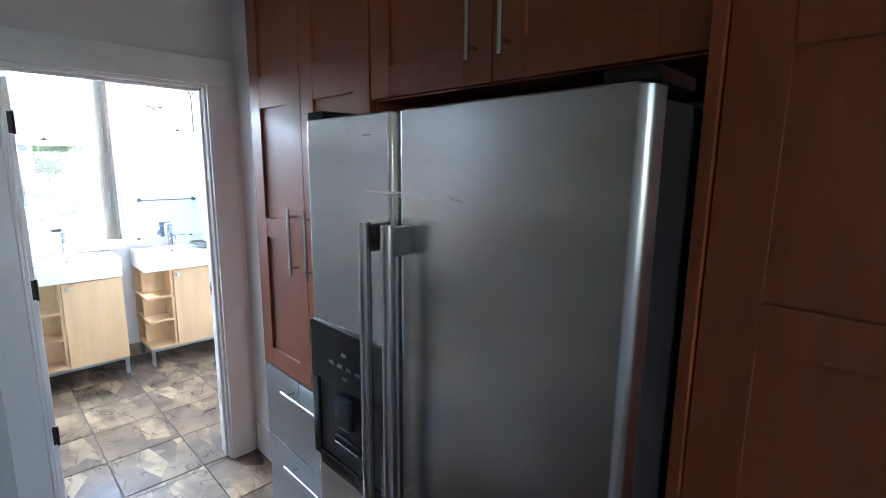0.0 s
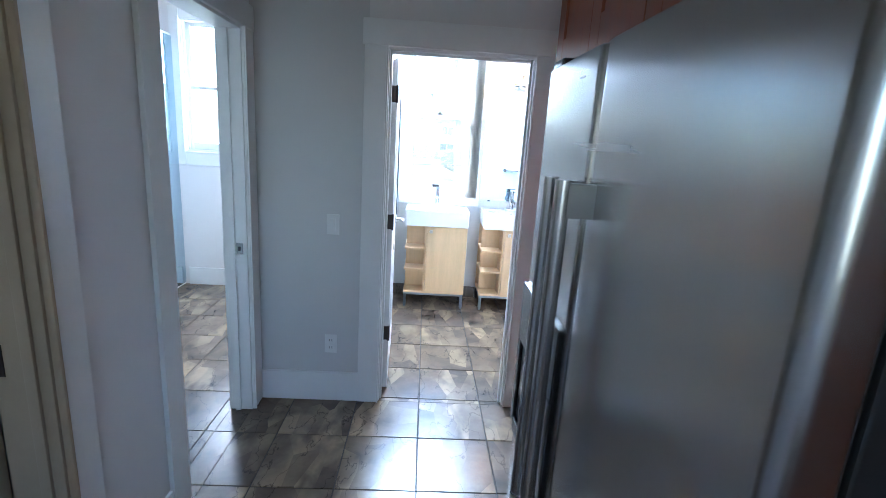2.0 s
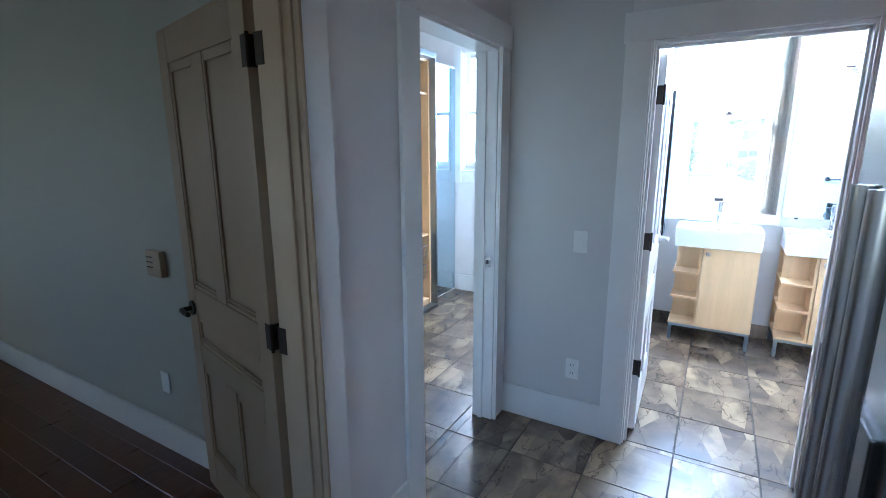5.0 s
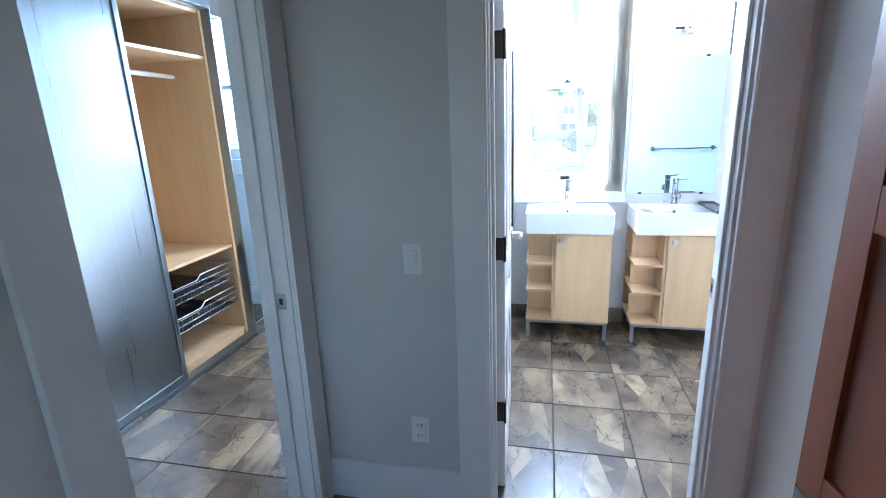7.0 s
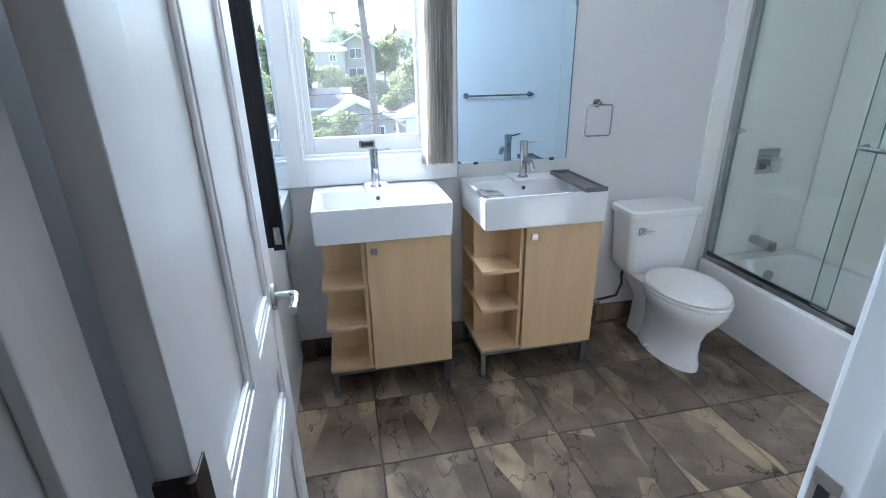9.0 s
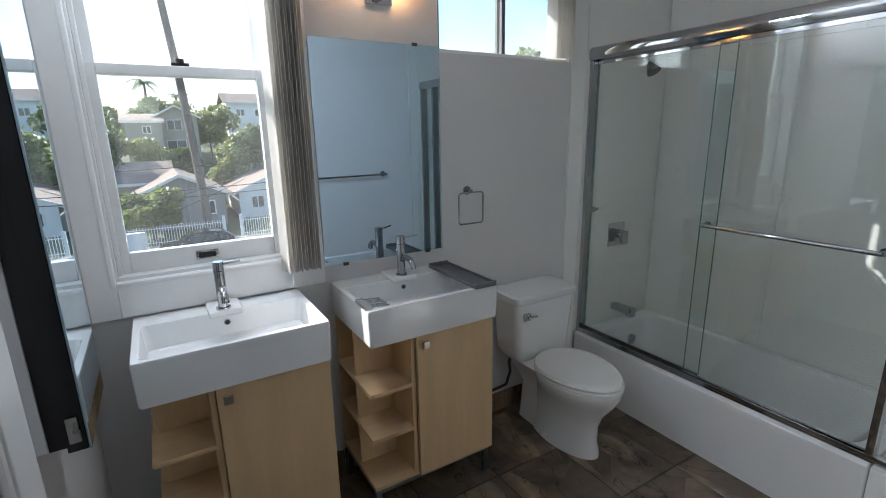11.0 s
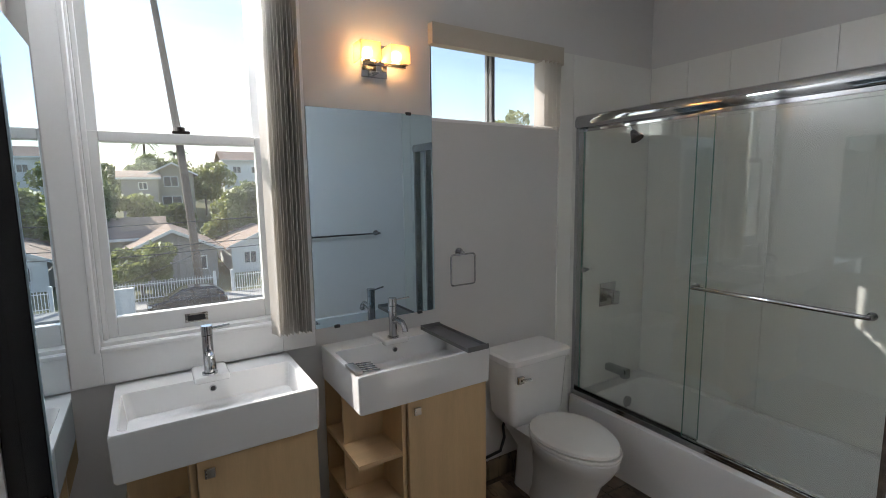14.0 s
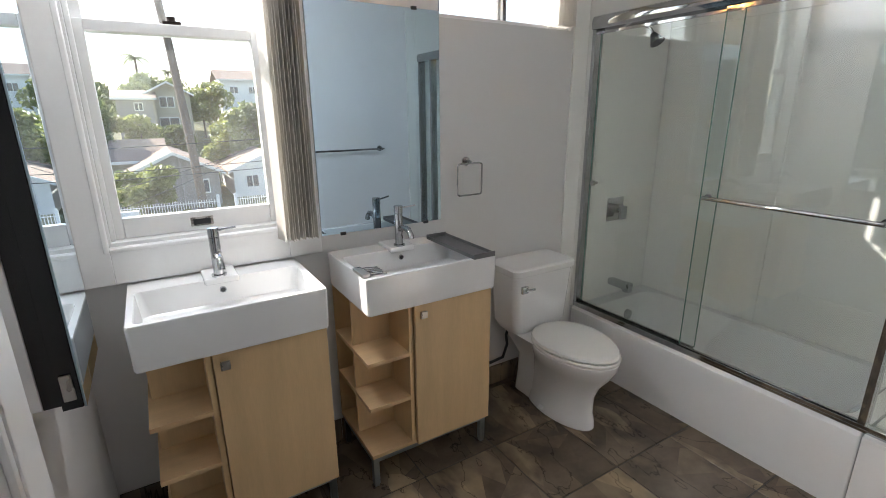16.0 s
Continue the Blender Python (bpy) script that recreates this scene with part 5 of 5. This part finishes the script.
def leaf_cloud(rng, centres, count, size):
    vs, fs = [], []
    for c, r in centres:
        for _ in range(count):
            d = Vector((rng.gauss(0, 1), rng.gauss(0, 1), rng.gauss(0, 1))).normalized() * r * (0.55 + 0.5 * rng.random())
            p = Vector(c) + Vector((d.x, d.y, d.z * 0.8))
            u = Vector((rng.gauss(0, 1), rng.gauss(0, 1), rng.gauss(0, 1))).normalized()
            v = u.orthogonal().normalized()
            s = size * (0.5 + rng.random())
            k = len(vs)
            vs += [p - u * s, p + v * s * 0.55, p + u * s, p - v * s * 0.55]
            fs.append((k, k + 1, k + 2, k + 3))
    me = bpy.data.meshes.new("crown")
    me.from_pydata([tuple(v) for v in vs], [], fs)
    return me


def tree(x, y, z, height, spread, seed, material, label, leaf=0.22, count=130, category="tree"):
    rng = random.Random(seed)
    t = thing("tree" if category == "tree" else "shrub", (x, y, z), label, category)
    bm = R((x, y, z - 0.5), (x, y, z + height * 0.55), 0.16, 0.08, seg=8)
    for _ in range(5):
        a = rng.random() * 6.28
        rod(bm, (x, y, z + height * (0.3 + 0.2 * rng.random())), (x + spread * 0.6 * math.cos(a), y + spread * 0.6 * math.sin(a), z + height * 0.75), 0.07, 0.03, seg=6)
    part("trunk", bm, M_BARK, t)
    centres = []
    for _ in range(16):
        a, r = rng.random() * 6.28, spread * math.sqrt(rng.random()) * 0.8
        centres.append(((r * math.cos(a), r * math.sin(a), height * (0.35 + 0.55 * rng.random())), spread * (0.28 + 0.2 * rng.random())))
    me = leaf_cloud(rng, centres, count, leaf)
    me.materials.append(material)
    ob = new("crown", me)
    ob.parent = t
    return t


TREES = [(-43.5, 0.0, GZ, 3.6, 2.2, M_LEAF), (-60, -3.5, -5.5, 8.0, 3.4, M_LEAF2), (-62, 0.3, -5.3, 6.6, 2.6, M_LEAF), (-66, 3.0, -4.8, 5.0, 2.4, M_LEAF2), (-60, 8.6, -5.4, 7.4, 3.0, M_LEAF),
         (-63, 12.6, -5.2, 8.0, 3.4, M_LEAF2), (-58, 16.5, -5.6, 7.5, 3.2, M_LEAF), (-86, -1.5, -2.3, 8.0, 4.2, M_LEAF2), (-88, 9.0, -2.0, 8.2, 4.0, M_LEAF), (-98, 3.5, -1, 9.0, 4.5, M_LEAF2), (-100, 12.5, 0, 7, 4.2, M_LEAF2), (-60, -8, -5.4, 9, 4, M_LEAF2),
         (-62, 21, -5, 8.5, 4, M_LEAF), (-104, 22, 0, 8, 5, M_LEAF2), (-48, 16.5, GZ, 4, 2, M_LEAF), (-22, -9.5, GZ, 8.2, 3.2, M_LEAF), (-20, -14.5, GZ, 9.5, 3.6, M_LEAF2), (-30, -21, GZ, 10, 4, M_LEAF)]
for i, (x, y, z, h, s, mm) in enumerate(TREES):
    tree(x, y, z, h, s, 10 + i, mm, "leafy green tree with an uneven crown" if mm is M_LEAF else "dark green leafy tree on the hillside", leaf=0.2 + 0.001 * abs(x), count=320)


def palm(pts, r, fronds, seed, label):
    rng = random.Random(seed)
    t = thing("palm_tree", pts[0], label, "palm tree")
    bm = bmesh.new()
    for k, (p, q) in enumerate(zip(pts, pts[1:])):
        n = len(pts) - 1
        rod(bm, p, q, r * (1 - 0.45 * k / n), r * (1 - 0.45 * (k + 1) / n), seg=10)
    part("trunk", bm, M_BARK, t, "tall thin bare trunk")
    top = Vector(pts[-1])
    vs, fs = [], []
    for _ in range(26):
        a, lift = rng.random() * 6.28, rng.uniform(-0.5, 0.9)
        length = fronds * rng.uniform(0.8, 1.1)
        d = Vector((math.cos(a), math.sin(a), 0))
        side = Vector((-d.y, d.x, 0))
        for j in range(14):
            f = (j + 1) / 14
            p = top + d * length * f * 0.9 + Vector((0, 0, length * (lift * f - 0.75 * f * f)))
            for sg in (-1, 1):
                k = len(vs)
                tip = p + side * sg * length * 0.22 * (1 - 0.6 * f) + d * length * 0.08 - Vector((0, 0, 0.1 * length))
                vs += [tuple(p - d * 0.05 * length), tuple(p + d * 0.02 * length), tuple(tip)]
                fs.append((k, k + 1, k + 2))
    me = bpy.data.meshes.new("crown")
    me.from_pydata(vs, [], fs)
    me.materials.append(M_LEAF2)
    me.transform(Matrix.Translation(-Vector(pts[0])))
    ob = new("crown", me)
    ob.parent = t


palm([(-42.2, 3.72, GZ), (-42.2, 3.42, 0.0), (-42.2, 3.02, 6.1), (-42.2, 2.62, 10.5), (-42.2, 2.2, 15.0), (-42.2, 1.7, 21.0)], 0.32, 3.2, 3, "very tall thin palm leaning over the street")
palm([(-118, 1.0, 0), (-118, 1.3, 8), (-118, 1.4, 12.0)], 0.35, 3.2, 4, "distant palm on the hilltop")
palm([(-110, 6.4, 0), (-110, 6.2, 9.0)], 0.3, 2.6, 5, "distant palm on the hilltop")
tree(-60, 46.5, GZ, 19.5, 4.2, 77, M_LEAF, "tall leafy tree with a loose crown", leaf=0.3, count=260)


def wire(name, a, b, sag, label):
    pts = [Vector(a).lerp(Vector(b), k / 20) - Vector((0, 0, sag * 4 * (k / 20) * (1 - k / 20))) for k in range(21)]
    return single(name, tube(bmesh.new(), pts, 0.022, 5), M_RUBBER, label, "cable", "street cables")


for a, b, s in (((-31, -30, 0.3), (-33, 40, 2.6), 1.4), ((-31, -30, -0.6), (-33, 40, 1.4), 1.6), ((-31, -30, -1.2), (-33, 40, 0.4), 1.2), ((-30, -14, -3.6), (-44, 9, -0.8), 0.9), ((-30, -10, -5.2), (-44, 7, -1.8), 0.6)):
    wire("street_cable", a, b, s, "thin dark overhead cable across the street")
# lantern outside the closet window
t = thing("lantern", (-5.75, -1.45, 1.9), "black metal post lantern outside the window", "lantern")
part("post", R((-5.75, -1.45, GZ), (-5.75, -1.45, 1.78), 0.04, 0.025), M_GREYP, t)
bm = bmesh.new()
for k in range(4):
    a = math.pi / 4 + k * math.pi / 2
    rod(bm, (-5.75 + 0.05 * math.cos(a), -1.45 + 0.05 * math.sin(a), 1.78), (-5.75 + 0.09 * math.cos(a), -1.45 + 0.09 * math.sin(a), 2.0), 0.008, seg=6)
part("cage", bm, M_GREYP, t)
part("roof", R((-5.75, -1.45, 2.0), (-5.75, -1.45, 2.12), 0.13, 0.02, seg=12), M_GREYP, t)
part("bulb_glass", R((-5.75, -1.45, 1.80), (-5.75, -1.45, 1.98), 0.04, 0.05, seg=12), M_PLATE, t)

# ---- floor tiles and planks ----
TX, TY0, PX, PY = -2.48, 0.695, 0.408, 0.385


def edge_tile(w, d):
    return mesh_of("tile", B(-w / 2, w / 2, -d / 2, d / 2, -0.012, 0.0, bevel=0.0015, seg=1), M_TILE, smooth=False)


meshes = {}
for x0, x1, y0, y1, k0 in ((-4.56, -2.44, 0.33, 3.0, 0), (-2.44, 3.0, -0.29, 1.38, 0), (-4.56, -1.34, -2.38, -0.41, 0), (-2.30, -1.53, -0.41, -0.29, 0)):
    i = math.floor((x0 - TX) / PX)
    while TX + i * PX < x1:
        j = math.floor((y0 - TY0) / PY)
        while TY0 + j * PY < y1:
            a, b = max(x0, TX + i * PX + 0.0028), min(x1, TX + (i + 1) * PX - 0.0028)
            c, d = max(y0, TY0 + j * PY + 0.0028), min(y1, TY0 + (j + 1) * PY - 0.0028)
            if b - a > 0.02 and d - c > 0.02:
                key = (round(b - a, 3), round(d - c, 3))
                if key not in meshes:
                    meshes[key] = edge_tile(*key)
                ob = new("tile", meshes[key])
                ob.parent = floor
                ob.location = ((a + b) / 2, (c + d) / 2, 0)
            j += 1
        i += 1
plank = mesh_of("plank", B(-0.063, 0.063, -1.22, 1.22, -0.012, 0.0, bevel=0.0015, seg=1), M_PLANK, smooth=False)
for i in range(20):
    for j in range(2):
        ob = new("plank", plank)
        ob.parent = floor_wood
        ob.location = (-1.15 + i * 0.127, -1.63 - j * 2.442 + (0.0 if i % 2 else -0.7) - (0.5 if i % 3 else 0), 0)
